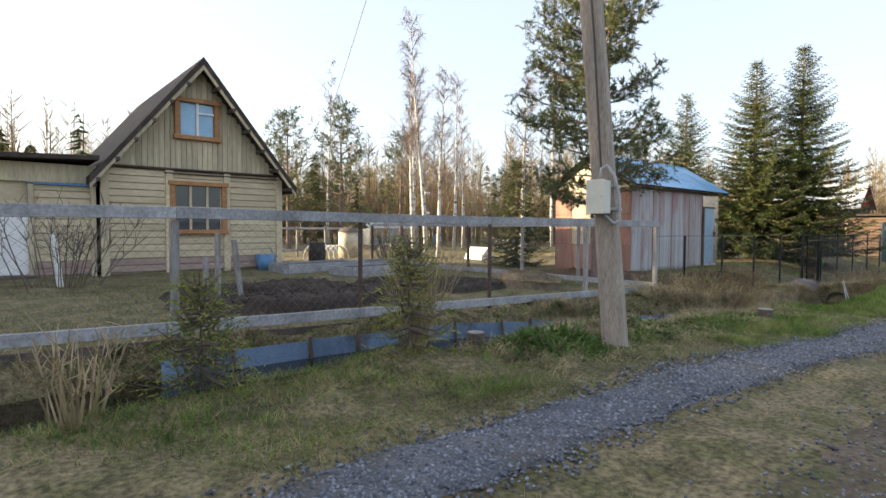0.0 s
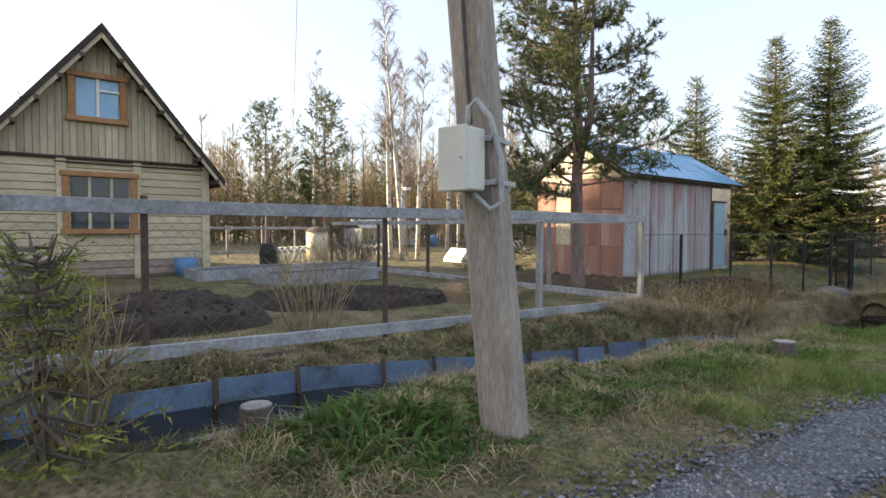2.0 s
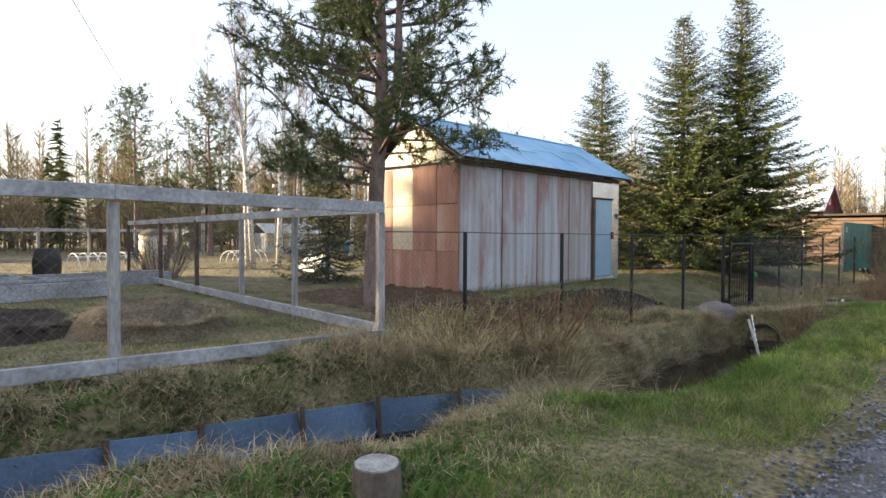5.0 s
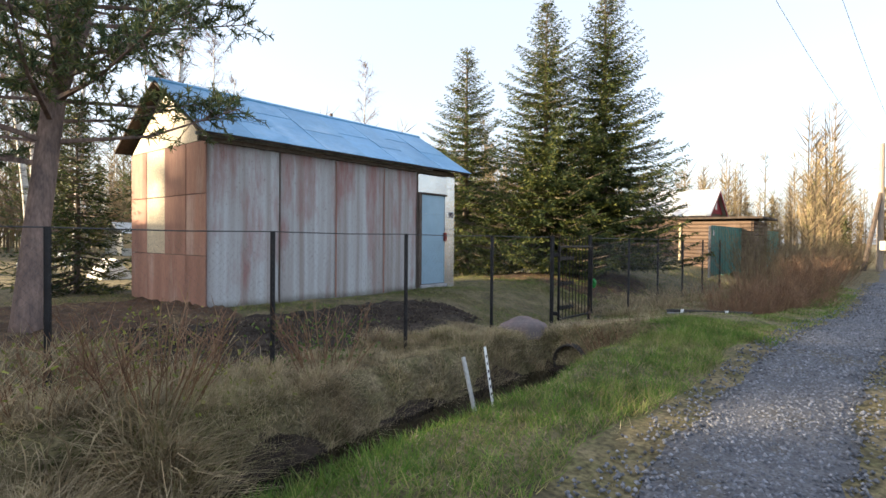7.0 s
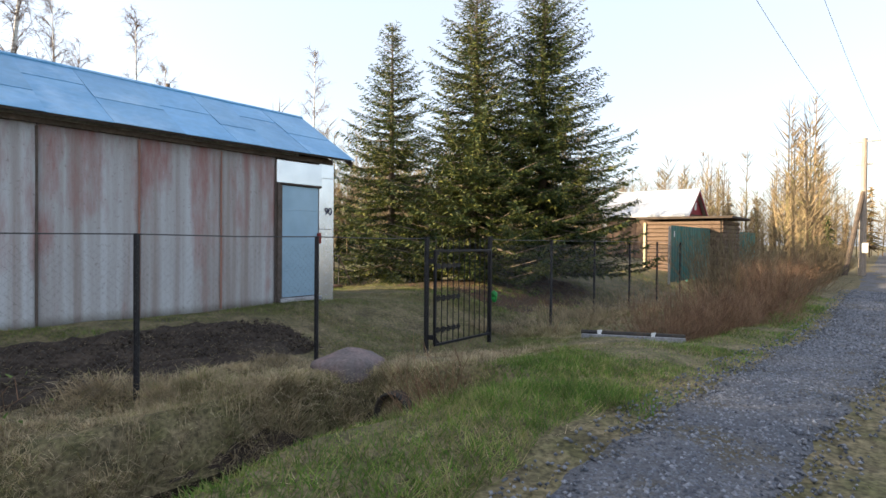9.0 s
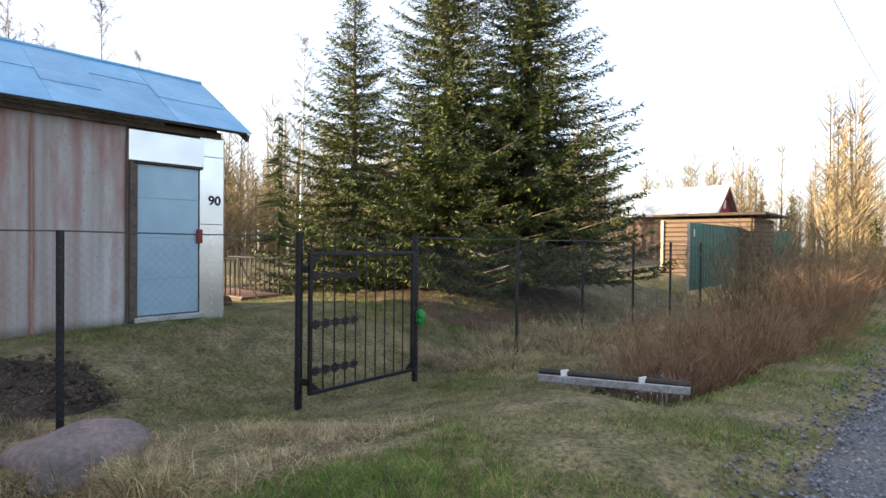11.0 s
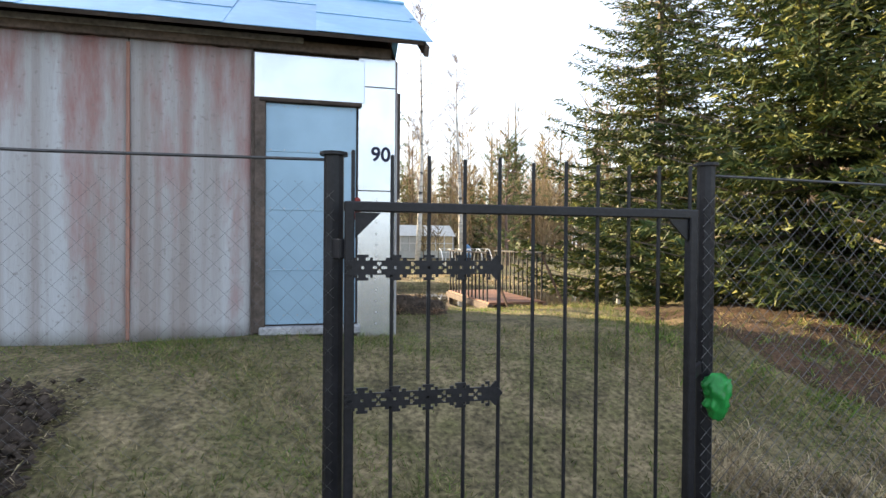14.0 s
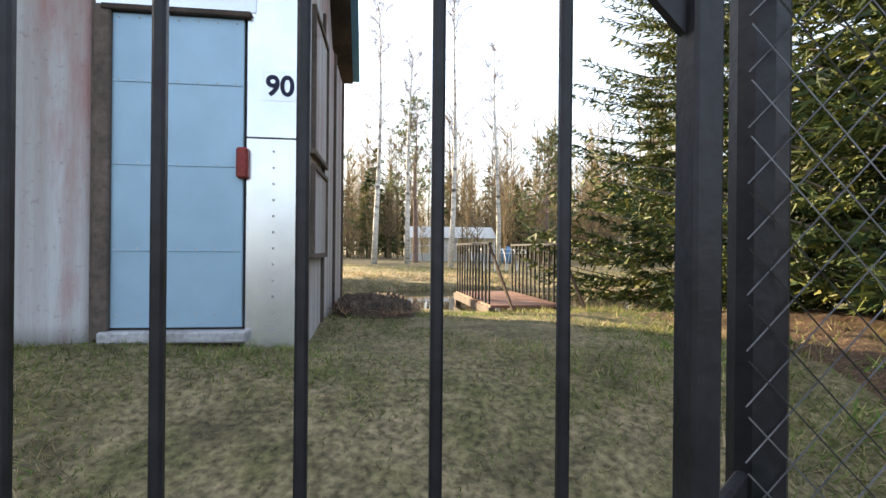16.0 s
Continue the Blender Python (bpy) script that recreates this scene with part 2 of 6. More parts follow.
M_twig = mat("grey-brown twig", (0.11, 0.09, 0.075), (0.15, 0.12, 0.095), 5, 0.9, 0.0)
M_birch = mat("birch bark", (0.66, 0.64, 0.60), (0.52, 0.50, 0.47), 3, 0.8, 0.1, stretch=(1, 1, 3), detail=8, c3=(0.06, 0.055, 0.05))
M_brushwood = mat("birch twigs", (0.21, 0.155, 0.125), (0.16, 0.12, 0.10), 2, 0.9, 0.0, rnd=0.3, island=True)
M_willow = leafmat("willow wands", [(0.13, 0.07, 0.045), (0.19, 0.11, 0.065), (0.25, 0.17, 0.10)], 0.1)
M_spruce = leafmat("spruce needles", [(0.013, 0.026, 0.011), (0.026, 0.045, 0.014), (0.050, 0.066, 0.016), (0.105, 0.108, 0.024)], 0.1)
M_sapling = leafmat("yellow-green sapling needles", [(0.10, 0.13, 0.03), (0.17, 0.19, 0.04), (0.26, 0.25, 0.07)], 0.4)
M_pine = leafmat("pine needles", [(0.038, 0.065, 0.035), (0.062, 0.092, 0.042), (0.10, 0.12, 0.047), (0.145, 0.15, 0.055)], 0.3)
M_grass = leafmat("spring grass blades", [(0.06, 0.088, 0.02), (0.10, 0.14, 0.03), (0.19, 0.175, 0.075), (0.30, 0.235, 0.14)], 0.4)
M_lush = leafmat("fresh green grass blades", [(0.06, 0.12, 0.022), (0.09, 0.175, 0.026), (0.15, 0.20, 0.045), (0.30, 0.26, 0.12)], 0.45)
M_dry = leafmat("dry straw blades", [(0.19, 0.145, 0.09), (0.32, 0.25, 0.155), (0.43, 0.35, 0.23), (0.20, 0.19, 0.08)], 0.3)
M_weed = leafmat("broad weed leaves", [(0.05, 0.10, 0.02), (0.08, 0.14, 0.03), (0.12, 0.16, 0.05)], 0.4)
M_wood_bg = leafmat("far bare woods", [(0.125, 0.092, 0.06), (0.165, 0.125, 0.08), (0.20, 0.155, 0.095), (0.15, 0.135, 0.068)], 0.2, 0.9)
M_wood_con = leafmat("far conifers", [(0.03, 0.044, 0.018), (0.052, 0.066, 0.022), (0.078, 0.085, 0.03)], 0.2, 0.8)
M_waterd = watermat("dark ditch water", (0.012, 0.010, 0.008))
M_pond = watermat("pond water", (0.02, 0.02, 0.018))
M_rock = mat("pinkish boulder", (0.22, 0.165, 0.16), (0.15, 0.13, 0.13), 5, 0.9, 0.6, detail=30)
M_pipe = mat("black culvert pipe", (0.03, 0.03, 0.032), (0.06, 0.05, 0.04), 4, 0.7, 0.2)
M_redlock = mat("red padlock cover", (0.22, 0.03, 0.025), (0.16, 0.025, 0.02), 8, 0.5, 0.1)
M_greenbag = mat("green plastic bag", (0.02, 0.24, 0.05), (0.012, 0.15, 0.03), 9, 0.3, 0.5, detail=20)
M_ink = mat("navy ink", (0.01, 0.012, 0.04), (0.015, 0.015, 0.04), 5, 0.6, 0.0)
M_deck = mat("brown deck boards", (0.21, 0.11, 0.075), (0.16, 0.085, 0.06), 4, 0.7, 0.2, rnd=0.15)
M_sheath = mat("blue tarp plastic", (0.12, 0.26, 0.45), (0.10, 0.22, 0.4), 4, 0.5, 0.2)
M_poly = mat("cloudy greenhouse sheet", (0.55, 0.56, 0.54), (0.48, 0.49, 0.47), 2, 0.3, 0.05)
M_amber = mat("amber greenhouse glazing", (0.55, 0.42, 0.24), (0.6, 0.48, 0.30), 2, 0.25, 0.05)


# ---- mesh builders ----
class B:
    """Collects vertices and faces of one mesh."""

    def __init__(self):
        self.v, self.f = [], []

    def add(self, v, f):
        o = len(self.v)
        self.v.extend(v)
        self.f.extend([tuple(i + o for i in q) for q in f])
        return self

    def box(self, c, s, bevel=0.0, rz=0.0, m=None):
        x, y, z = s[0] / 2, s[1] / 2, s[2] / 2
        b = min(bevel, x * 0.9, y * 0.9, z * 0.9)
        if b <= 0:
            v = [(i * x, j * y, k * z) for i in (-1, 1) for j in (-1, 1) for k in (-1, 1)]
            f = [(0, 1, 3, 2), (4, 6, 7, 5), (0, 4, 5, 1), (2, 3, 7, 6), (0, 2, 6, 4), (1, 5, 7, 3)]
        else:
            bm = bmesh.new()
            bmesh.ops.create_cube(bm, size=1)
            bmesh.ops.scale(bm, vec=s, verts=bm.verts)
            bmesh.ops.bevel(bm, geom=bm.edges[:], offset=b, segments=1, affect="EDGES")
            bm.verts.index_update()
            v = [tuple(q.co) for q in bm.verts]
            f = [tuple(q.index for q in g.verts) for g in bm.faces]
            bm.free()
        t = Matrix.Translation(c) @ (m if m is not None else Matrix.Rotation(rz, 4, "Z"))
        return self.add([tuple(t @ Vector(q)) for q in v], f)

    def beam(self, a, b, w, h, bevel=0.004):
        """A squared timber from a to b, w across, h high."""
        a, b = Vector(a), Vector(b)
        d = b - a
        q = d.to_track_quat("X", "Z").to_matrix().to_4x4()
        return self.box((a + b) / 2, (d.length, w, h), bevel, m=q)

    def tube(self, pts, radii, sides=6, cap=True):
        pts = [Vector(p) for p in pts]
        v, f = [], []
        for i, p in enumerate(pts):
            d = (pts[min(i + 1, len(pts) - 1)] - pts[max(i - 1, 0)]).normalized()
            u = d.orthogonal().normalized() if i == 0 else (u - d * u.dot(d)).normalized()
            w = d.cross(u)
            r = radii[i] if isinstance(radii, (list, tuple)) else radii
            v += [tuple(p + (u * math.cos(k * math.tau / sides) + w * math.sin(k * math.tau / sides)) * r) for k in range(sides)]
        for i in range(len(pts) - 1):
            for k in range(sides):
                f.append((i * sides + k, i * sides + (k + 1) % sides, (i + 1) * sides + (k + 1) % sides, (i + 1) * sides + k))
        if cap:
            f += [tuple(range(sides))[::-1], tuple((len(pts) - 1) * sides + k for k in range(sides))]
        return self.add(v, f)

    def prism(self, outline, y0, y1, axis="y"):
        """An outline in x, z pushed from y0 to y1 (axis x: outline in y, z)."""
        n = len(outline)
        if axis == "y":
            v = [(p, y0, q) for p, q in outline] + [(p, y1, q) for p, q in outline]
        else:
            v = [(y0, p, q) for p, q in outline] + [(y1, p, q) for p, q in outline]
        f = [tuple(range(n)), tuple(range(2 * n - 1, n - 1, -1))] + [(i, i + n, (i + 1) % n + n, (i + 1) % n) for i in range(n)]
        return self.add(v, f)


def mesh_of(name, b, material, smooth=False):
    me = bpy.data.meshes.new(name)
    me.from_pydata(b.v, [], b.f)
    me.update()
    bm = bmesh.new()
    bm.from_mesh(me)
    if len(bm.faces) < 20000:
        bmesh.ops.recalc_face_normals(bm, faces=bm.faces[:])
    bm.to_mesh(me)
    bm.free()
    if smooth:
        me.shade_smooth()
    me.materials.append(material)
    return me


def part(name, b, material, parent=None, label="", smooth=False):
    ob = new(name, mesh_of(name, b, material, smooth))
    ob.parent = parent
    return tagged(ob, label)


def thing(name, at=(0, 0, 0), label="", category="", group="", kind="", rz=0.0):
    ob = new(name)
    ob.empty_display_size = 0.1
    ob.matrix_basis = pose(*at, 0, 0, rz)
    return tagged(ob, label, category, group, kind)


def structure(name, b, material, label="", category="", smooth=False, kind="structure"):
    return tagged(part(name, b, material, None, label, smooth), label, category, "", kind)


def raw_mesh(name, v, tri_or_quad, material):
    """A big mesh straight from arrays of vertices and equal-sided faces."""
    me = bpy.data.meshes.new(name)
    k = tri_or_quad.shape[1]
    me.vertices.add(len(v))
    me.vertices.foreach_set("co", np.ascontiguousarray(v, dtype=np.float32).ravel())
    me.loops.add(tri_or_quad.size)
    me.loops.foreach_set("vertex_index", np.ascontiguousarray(tri_or_quad, dtype=np.int32).ravel())
    me.polygons.add(len(tri_or_quad))
    me.polygons.foreach_set("loop_start", np.arange(0, tri_or_quad.size, k, dtype=np.int32))
    me.update(calc_edges=True)
    me.materials.append(material)
    return me


# ---- the lie of the land ----
def ss(a, b, x):
    t = np.clip((np.asarray(x, dtype=float) - a) / (b - a), 0, 1)
    return t * t * (3 - 2 * t)


def road_z(x):
    return 0.03 - 0.12 * ss(4, 10, x) + 0.04 * ss(12, 16, x) - 0.38 * ss(17, 26, x)


def ditch_y(x):
    return 4.7 - 0.7 * ss(4, 13, x) + 0.1 * np.sin(np.asarray(x) * 0.9) - 0.45 * ss(19, 21.5, x)


def water_z(x):
    return -0.10 - 0.42 * ss(4, 9, x) - 0.22 * ss(9, 13, x)


def land(x, y):
    x, y = np.asarray(x, dtype=float), np.asarray(y, dtype=float)
    r = road_z(x)
    f = 0.12 - 0.12 * ss(3, 9, x) - 0.33 * ss(9.5, 13.2, x) - 0.25 * ss(17, 20, x)
    yard = 0.12 - 0.12 * ss(5, 12, x) - 0.12 * ss(20, 26, x) * ss(9, 12, y)
    z = r + 0.06 * ss(1.4, 2.6, y)
    z = z + (f - z) * ss(2.8, 5.6, y)
    z = z + (yard - z) * ss(5.6, 8.2, y)
    c = ditch_y(x)
    d = np.where(y < c, (c - y) / (1.15 + 0.55 * ss(8, 12, x)), y - c)
    on = 1 - ss(17.15, 17.55, x) + ss(20.6, 21.1, x)
    w = (1 - ss(0.32, 0.76 + 0.06 * np.sin(x * 2.3), d)) * on
    z = z + (water_z(x) - 0.16 - z) * w
    p = np.sqrt(((x - 22.8) / 3.6) ** 2 + ((y - 14.0) / 2.3) ** 2) + 0.05 * np.sin(x * 1.7) + 0.04 * np.sin(y * 2.1 + x)
    z = z - 0.75 * (1 - ss(0.82, 1.12, p))
    z = z + 0.022 * np.sin(x * 2.1 + y * 0.7) * np.sin(y * 2.6 - x * 0.4) + 0.012 * np.sin(x * 5.3 + 1) * np.sin(y * 6.1 + x)
    bank = ss(4.95, 5.2, y) * (1 - ss(5.75, 6.3, y)) * (1 - ss(16.5, 17.2, x)) + 0.8 * ss(2.9, 3.3, y) * (1 - ss(3.6, 3.9, y)) * (1 - ss(9, 10, x))
    z = z + bank * (0.05 * np.sin(x * 4.9 + 1.7 * np.sin(y * 3.1)) * np.sin(y * 6.3 + 1.3 * np.sin(x * 1.9)) + 0.025 * np.sin(x * 11.3) * np.sin(y * 12.1 + x))
    z = z - 0.12 * ss(9.8, 11.4, y) * (1 - ss(16, 18, y)) * ss(20.3, 21.2, x)
    # weed-grown hummocks on the verge
    for hx, hy, hr, hh in ((2.75, 3.7, 0.55, 0.14), (4.35, 3.35, 0.6, 0.12), (5.7, 3.35, 0.7, 0.13)):
        z = z + hh * np.exp(-((x - hx) ** 2 + (y - hy) ** 2) / (hr * hr * 0.5))
    far = np.maximum(np.abs(x - 15) - 45, np.abs(y - 8) - 40)
    return z * (1 - ss(0, 60, far)) - 0.2 * ss(0, 60, far)


def land1(x, y):
    return float(land(np.array([x]), np.array([y]))[0])


def grid(xs, ys, lift=0.0, zfun=land):
    X, Y = np.meshgrid(xs, ys, indexing="ij")
    Z = zfun(X, Y) + lift
    v = np.stack([X.ravel(), Y.ravel(), Z.ravel()], 1)
    i = np.arange(len(xs) - 1)[:, None] * len(ys) + np.arange(len(ys) - 1)[None, :]
    f = np.stack([i, i + len(ys), i + len(ys) + 1, i + 1], -1).reshape(-1, 4)
    return v, f


def spread(a, b, fine0, fine1, step):
    """Coordinates from a to b, even between fine0 and fine1 and growing outside."""
    mid = list(np.arange(fine0, fine1, step))
    out, s = [], step
    q = fine0
    while q > a:
        s *= 1.35
        q -= s
        out.append(max(q, a))
    hi, s, q = [], step, mid[-1]
    while q < b:
        s *= 1.35
        q += s
        hi.append(min(q, b))
    return np.array(out[::-1] + mid + hi)


rng = np.random.default_rng(5)
gv, gf = grid(spread(-900, 900, -3, 30, 0.13), spread(-900, 900, -3.5, 19, 0.13))
ground = new("ground", raw_mesh("ground", gv, gf, M_ground))
ground.data.shade_smooth()
tagged(ground, "rough spring turf with ditch, bank and lawn", "ground", "", "structure")


def ditch_mud(x0, x1):
    """Dark wet earth on the sides of the ditch."""
    xs = np.arange(x0, x1, 0.15)
    u = np.linspace(-0.95, 0.56, 15)
    X = np.repeat(xs[:, None], 15, 1)
    Y = ditch_y(X) + u[None, :] + 0.05 * np.sin(X * 3.7 + 9 * u[None, :])
    Z = land(X, Y) + 0.022 - 0.07 * ((u < -0.85) | (u > 0.5))[None, :] + 0.012 * np.sin(X * 9 + 5 * u[None, :]) * np.sin(X * 5.3)
    v = np.stack([X.ravel(), Y.ravel(), Z.ravel()], 1)
    i = np.arange(len(xs) - 1)[:, None] * 15 + np.arange(14)[None, :]
    f = np.stack([i, i + 15, i + 16, i + 1], -1).reshape(-1, 4)
    tagged(new("ditch_bank", raw_mesh("ditch_bank", v, f, M_soil)), "dark wet earth on the ditch sides", "bank", "", "structure")


def ribbon(name, yc, half, x0, x1, material, label, lift, step=0.15):
    """A strip along the road with ragged edges, laid just over the ground."""
    xs = np.concatenate([np.arange(x0, 32, step), np.arange(32, x1, 1.5)])
    u = np.linspace(-1, 1, 11)
    X = np.repeat(xs[:, None], 11, 1)
    wob = 0.04 * np.sin(X * 0.9) + 0.03 * np.sin(X * 4.7 + 1) + 0.025 * np.sin(X * 13)
    Y = yc(X) + u[None, :] * (half(X) + wob * np.sign(u)[None, :])
    edge = 1 - np.abs(u)[None, :] ** 6
    Z = land(X, Y) + lift * edge - 0.02 * (1 - edge)
    v = np.stack([X.ravel(), Y.ravel(), Z.ravel()], 1)
    i = np.arange(len(xs) - 1)[:, None] * 11 + np.arange(10)[None, :]
    f = np.stack([i, i + 11, i + 12, i + 1], -1).reshape(-1, 4)
    ob = new(name, raw_mesh(name, v, f, material))
    ob.data.shade_smooth()
    return tagged(ob, label, name, "", "structure")


def rut_a(x):
    return 2.0 - 0.75 * ss(3, 13, x) - 0.35 * ss(16, 24, x)


def half_a(x):
    return 0.31 + 0.15 * ss(6, 13, x) + 0.15 * ss(16, 22, x)


def rut_b(x):
    return rut_a(x) - 1.5 - 0.25 * ss(5, 12, x)


ribbon("road", rut_a, half_a, -6, 140, M_gravel, "wheel track of blue-grey crushed gravel", 0.018)
ribbon("road_dirt", rut_b, lambda x: 0.45 + 0 * x, -6, 140, M_dirt, "bare brown dirt wheel track", 0.014)

ditch_mud(-4, 17.4)
ditch_mud(20.9, 30)

# ditch and pond water
for x0, x1 in ((-14, 17.4), (20.9, 60)):
    xs = np.arange(x0, x1 + 0.01, 0.3)
    us = np.array([-0.62, 0.62])
    X = np.repeat(xs[:, None], 2, 1)
    Y = ditch_y(X) + us[None, :]
    v = np.stack([X.ravel(), Y.ravel(), water_z(X).ravel()], 1)
    i = np.arange(len(xs) - 1)[:, None] * 2
    f = np.concatenate([i, i + 2, i + 3, i + 1], 1)
    wob = new("water", raw_mesh("water", v, f, M_waterd))
    tagged(wob, "still dark water in the roadside ditch", "water", "", "structure")
pv, pf = grid(np.linspace(18.4, 27.2, 12), np.linspace(11.3, 16.8, 8), 0, lambda x, y: 0 * x - 0.27)
tagged(new("pond", raw_mesh("pond", pv, pf, M_pond)), "still garden pond reflecting the sky", "pond", "", "structure")


# ---- house ----
def house():
    t = thing("house", (4.3, 14.5, 0.05), "yellow plank dacha house with steep dark gable roof", "house")
    half, top, dep, ap = 2.08, 2.66, 6.5, 5.3
    b = B().box((0, dep / 2 + 0.1, top / 2), (2 * half - 0.1, dep, top))
    b.prism([(-half + 0.05, top), (half - 0.05, top), (0, ap - 0.12)], 0.1, dep)
    part("wall", b, M_log, t, "yellow wooden wall")
    # log courses of the ground floor
    n = 15
    for k in range(n):
        z0, h = 0.12 + k * (top - 0.22) / n, (top - 0.22) / n
        for x0, x1 in (((-half, half),) if not 1.0 < z0 + h / 2 < 2.3 else ((-half, -0.56), (0.5, half))):
            part("board", B().box(((x0 + x1) / 2, 0.06 + 0.004 * (k % 2), z0 + h / 2), (x1 - x0, 0.10, h - 0.012), 0.012), M_logdark if k < 2 else M_log, t)
    # upright gable boards
    w = 0.125
    k = -half + 0.03
    while k < half:
        x = k + w / 2
        z1 = ap - 0.1 - abs(x) * (ap - top) / half
        if z1 > top + 0.05:
            lo = top - 0.03
            if abs(x + 0.05) < 0.36:
                part("plank", B().box((x, 0.05, (lo + 3.35) / 2), (w - 0.008, 0.045, 3.35 - lo), 0.004), M_plank, t)
                lo = 4.4
            if z1 > lo + 0.05:
                part("plank", B().box((x, 0.05 + 0.004 * (int(k * 50) % 3), (lo + z1) / 2), (w - 0.008, 0.045, z1 - lo), 0.004), M_plank, t)
        k += w
    part("ledge", B().box((0, -0.01, top - 0.05), (2 * half + 0.1, 0.12, 0.05), 0.008), M_darkroof, t)
    part("ledge", B().box((0.6, 0.0, top - 0.15), (2 * half - 1.3, 0.10, 0.03), 0.005), M_darkroof, t)
    for x in (-half, half, -0.72, 0.66):
        part("corner_board", B().box((x, 0.0, top / 2), (0.17, 0.08, top - 0.1), 0.01), M_log, t)
    # roof slabs
    for s in (-1, 1):
        sl = (ap - top) / half
        e = half + 0.33
        o = [(0, ap + 0.06), (s * e, ap + 0.06 - e * sl), (s * e, ap - 0.10 - e * sl), (0, ap - 0.12)]
        part("roof", B().prism(o, -0.42, dep + 0.3), M_darkroof, t, "dark brown roof slope")
        part("bargeboard", B().prism([(0, ap - 0.12), (s * e, ap - 0.10 - e * sl), (s * e, ap - 0.2 - e * sl), (0, ap - 0.24)], -0.40, -0.37), M_plank, t)
        for k in range(6):
            d = 0.35 + k * 0.38
            part("purlin", B().box((s * d, -0.16, ap - 0.2 - d * sl), (0.09, 0.5, 0.09), 0.01), M_oldboard, t)
    # windows
    for nm, cx, z0, z1, w2, pane, rows in (("window", -0.05, 3.42, 4.34, 0.47, M_bluepane, 0), ("window", -0.03, 1.08, 2.28, 0.62, M_glass, 1)):
        win = part(nm, B().box((cx, 0.06, (z0 + z1) / 2), (2 * w2 - 0.1, 0.05, z1 - z0 - 0.1)), M_oldboard, t)
        fr = B()
        for x in (-w2, w2):
            fr.box((cx + x, -0.01, (z0 + z1) / 2), (0.13, 0.10, z1 - z0 + 0.12), 0.012)
        for z in (z0, z1):
            fr.box((cx, -0.03, z), (2 * w2 + 0.2, 0.12, 0.11), 0.012)
        part("window_frame", fr, M_trimwood, win, "orange-brown wooden surround")
        sash = B()
        xs = (0.0,) if not rows else (-0.2, 0.2)
        for x in xs:
            sash.box((cx + x, 0.0, (z0 + z1) / 2), (0.06, 0.06, z1 - z0 - 0.1), 0.006)
        if rows:
            sash.box((cx, 0.0, z0 + 0.5 * (z1 - z0)), (2 * w2 - 0.1, 0.05, 0.05), 0.006)
        else:
            sash.box((cx + w2 / 2, 0.0, z0 + 0.68 * (z1 - z0)), (w2 - 0.05, 0.05, 0.05), 0.006)
        part("sash", sash, M_white if not rows else M_plank, win)
        edges = [-w2 + 0.07, *xs, w2 - 0.07]
        for a, c in zip(edges, edges[1:]):
            part("pane", B().box((cx + (a + c) / 2, 0.03, (z0 + z1) / 2), (c - a - 0.04, 0.012, z1 - z0 - 0.13)), pane, win)
    part("footing", B().box((0, 0.1, -0.02), (2 * half + 0.05, 0.2, 0.2), 0.01), M_oldboard, t)
    return t


house()


def annex():
    t = thing("annex", (2.1, 14.6, 0.05), "low lean-to annex of yellow boards with flat roof", "outbuilding")
    part("wall", B().box((-3.0, 2.0, 1.15), (5.9, 3.7, 2.3)), M_log, t)
    for k in range(14):
        z = 0.12 + k * 0.155
        for x0, x1 in ((-1.2, -0.1), (-6.0, -2.3)):
            part("board", B().box(((x0 + x1) / 2, 0.10, z + 0.07), (x1 - x0, 0.08, 0.145), 0.01), M_logdark if k < 2 else M_log, t)
    part("fascia", B().box((-3.0, 0.1, 2.36), (6.0, 0.1, 0.42), 0.01), M_plank, t)
    o = [(-6.3, 2.50), (0.0, 2.78), (0.0, 2.68), (-6.3, 2.42)]
    part("roof", B().prism(o, -0.35, 4.2), M_darkroof, t, "dark flat roof edge")
    for x in (-0.08, -1.22):
        part("post", B().box((x, 0.03, 1.1), (0.10, 0.1, 2.1), 0.01), M_plank, t)
    part("trim", B().box((-0.65, 0.02, 2.12), (1.3, 0.08, 0.05), 0.008), M_sheath, t)
    part("door", B().box((-1.75, 0.08, 0.85), (1.05, 0.07, 1.4), 0.01), M_white, t, "plain white door panel")
    part("step", B().box((-1.75, -0.15, 0.08), (1.2, 0.4, 0.14), 0.015), M_oldboard, t)
    return t


annex()


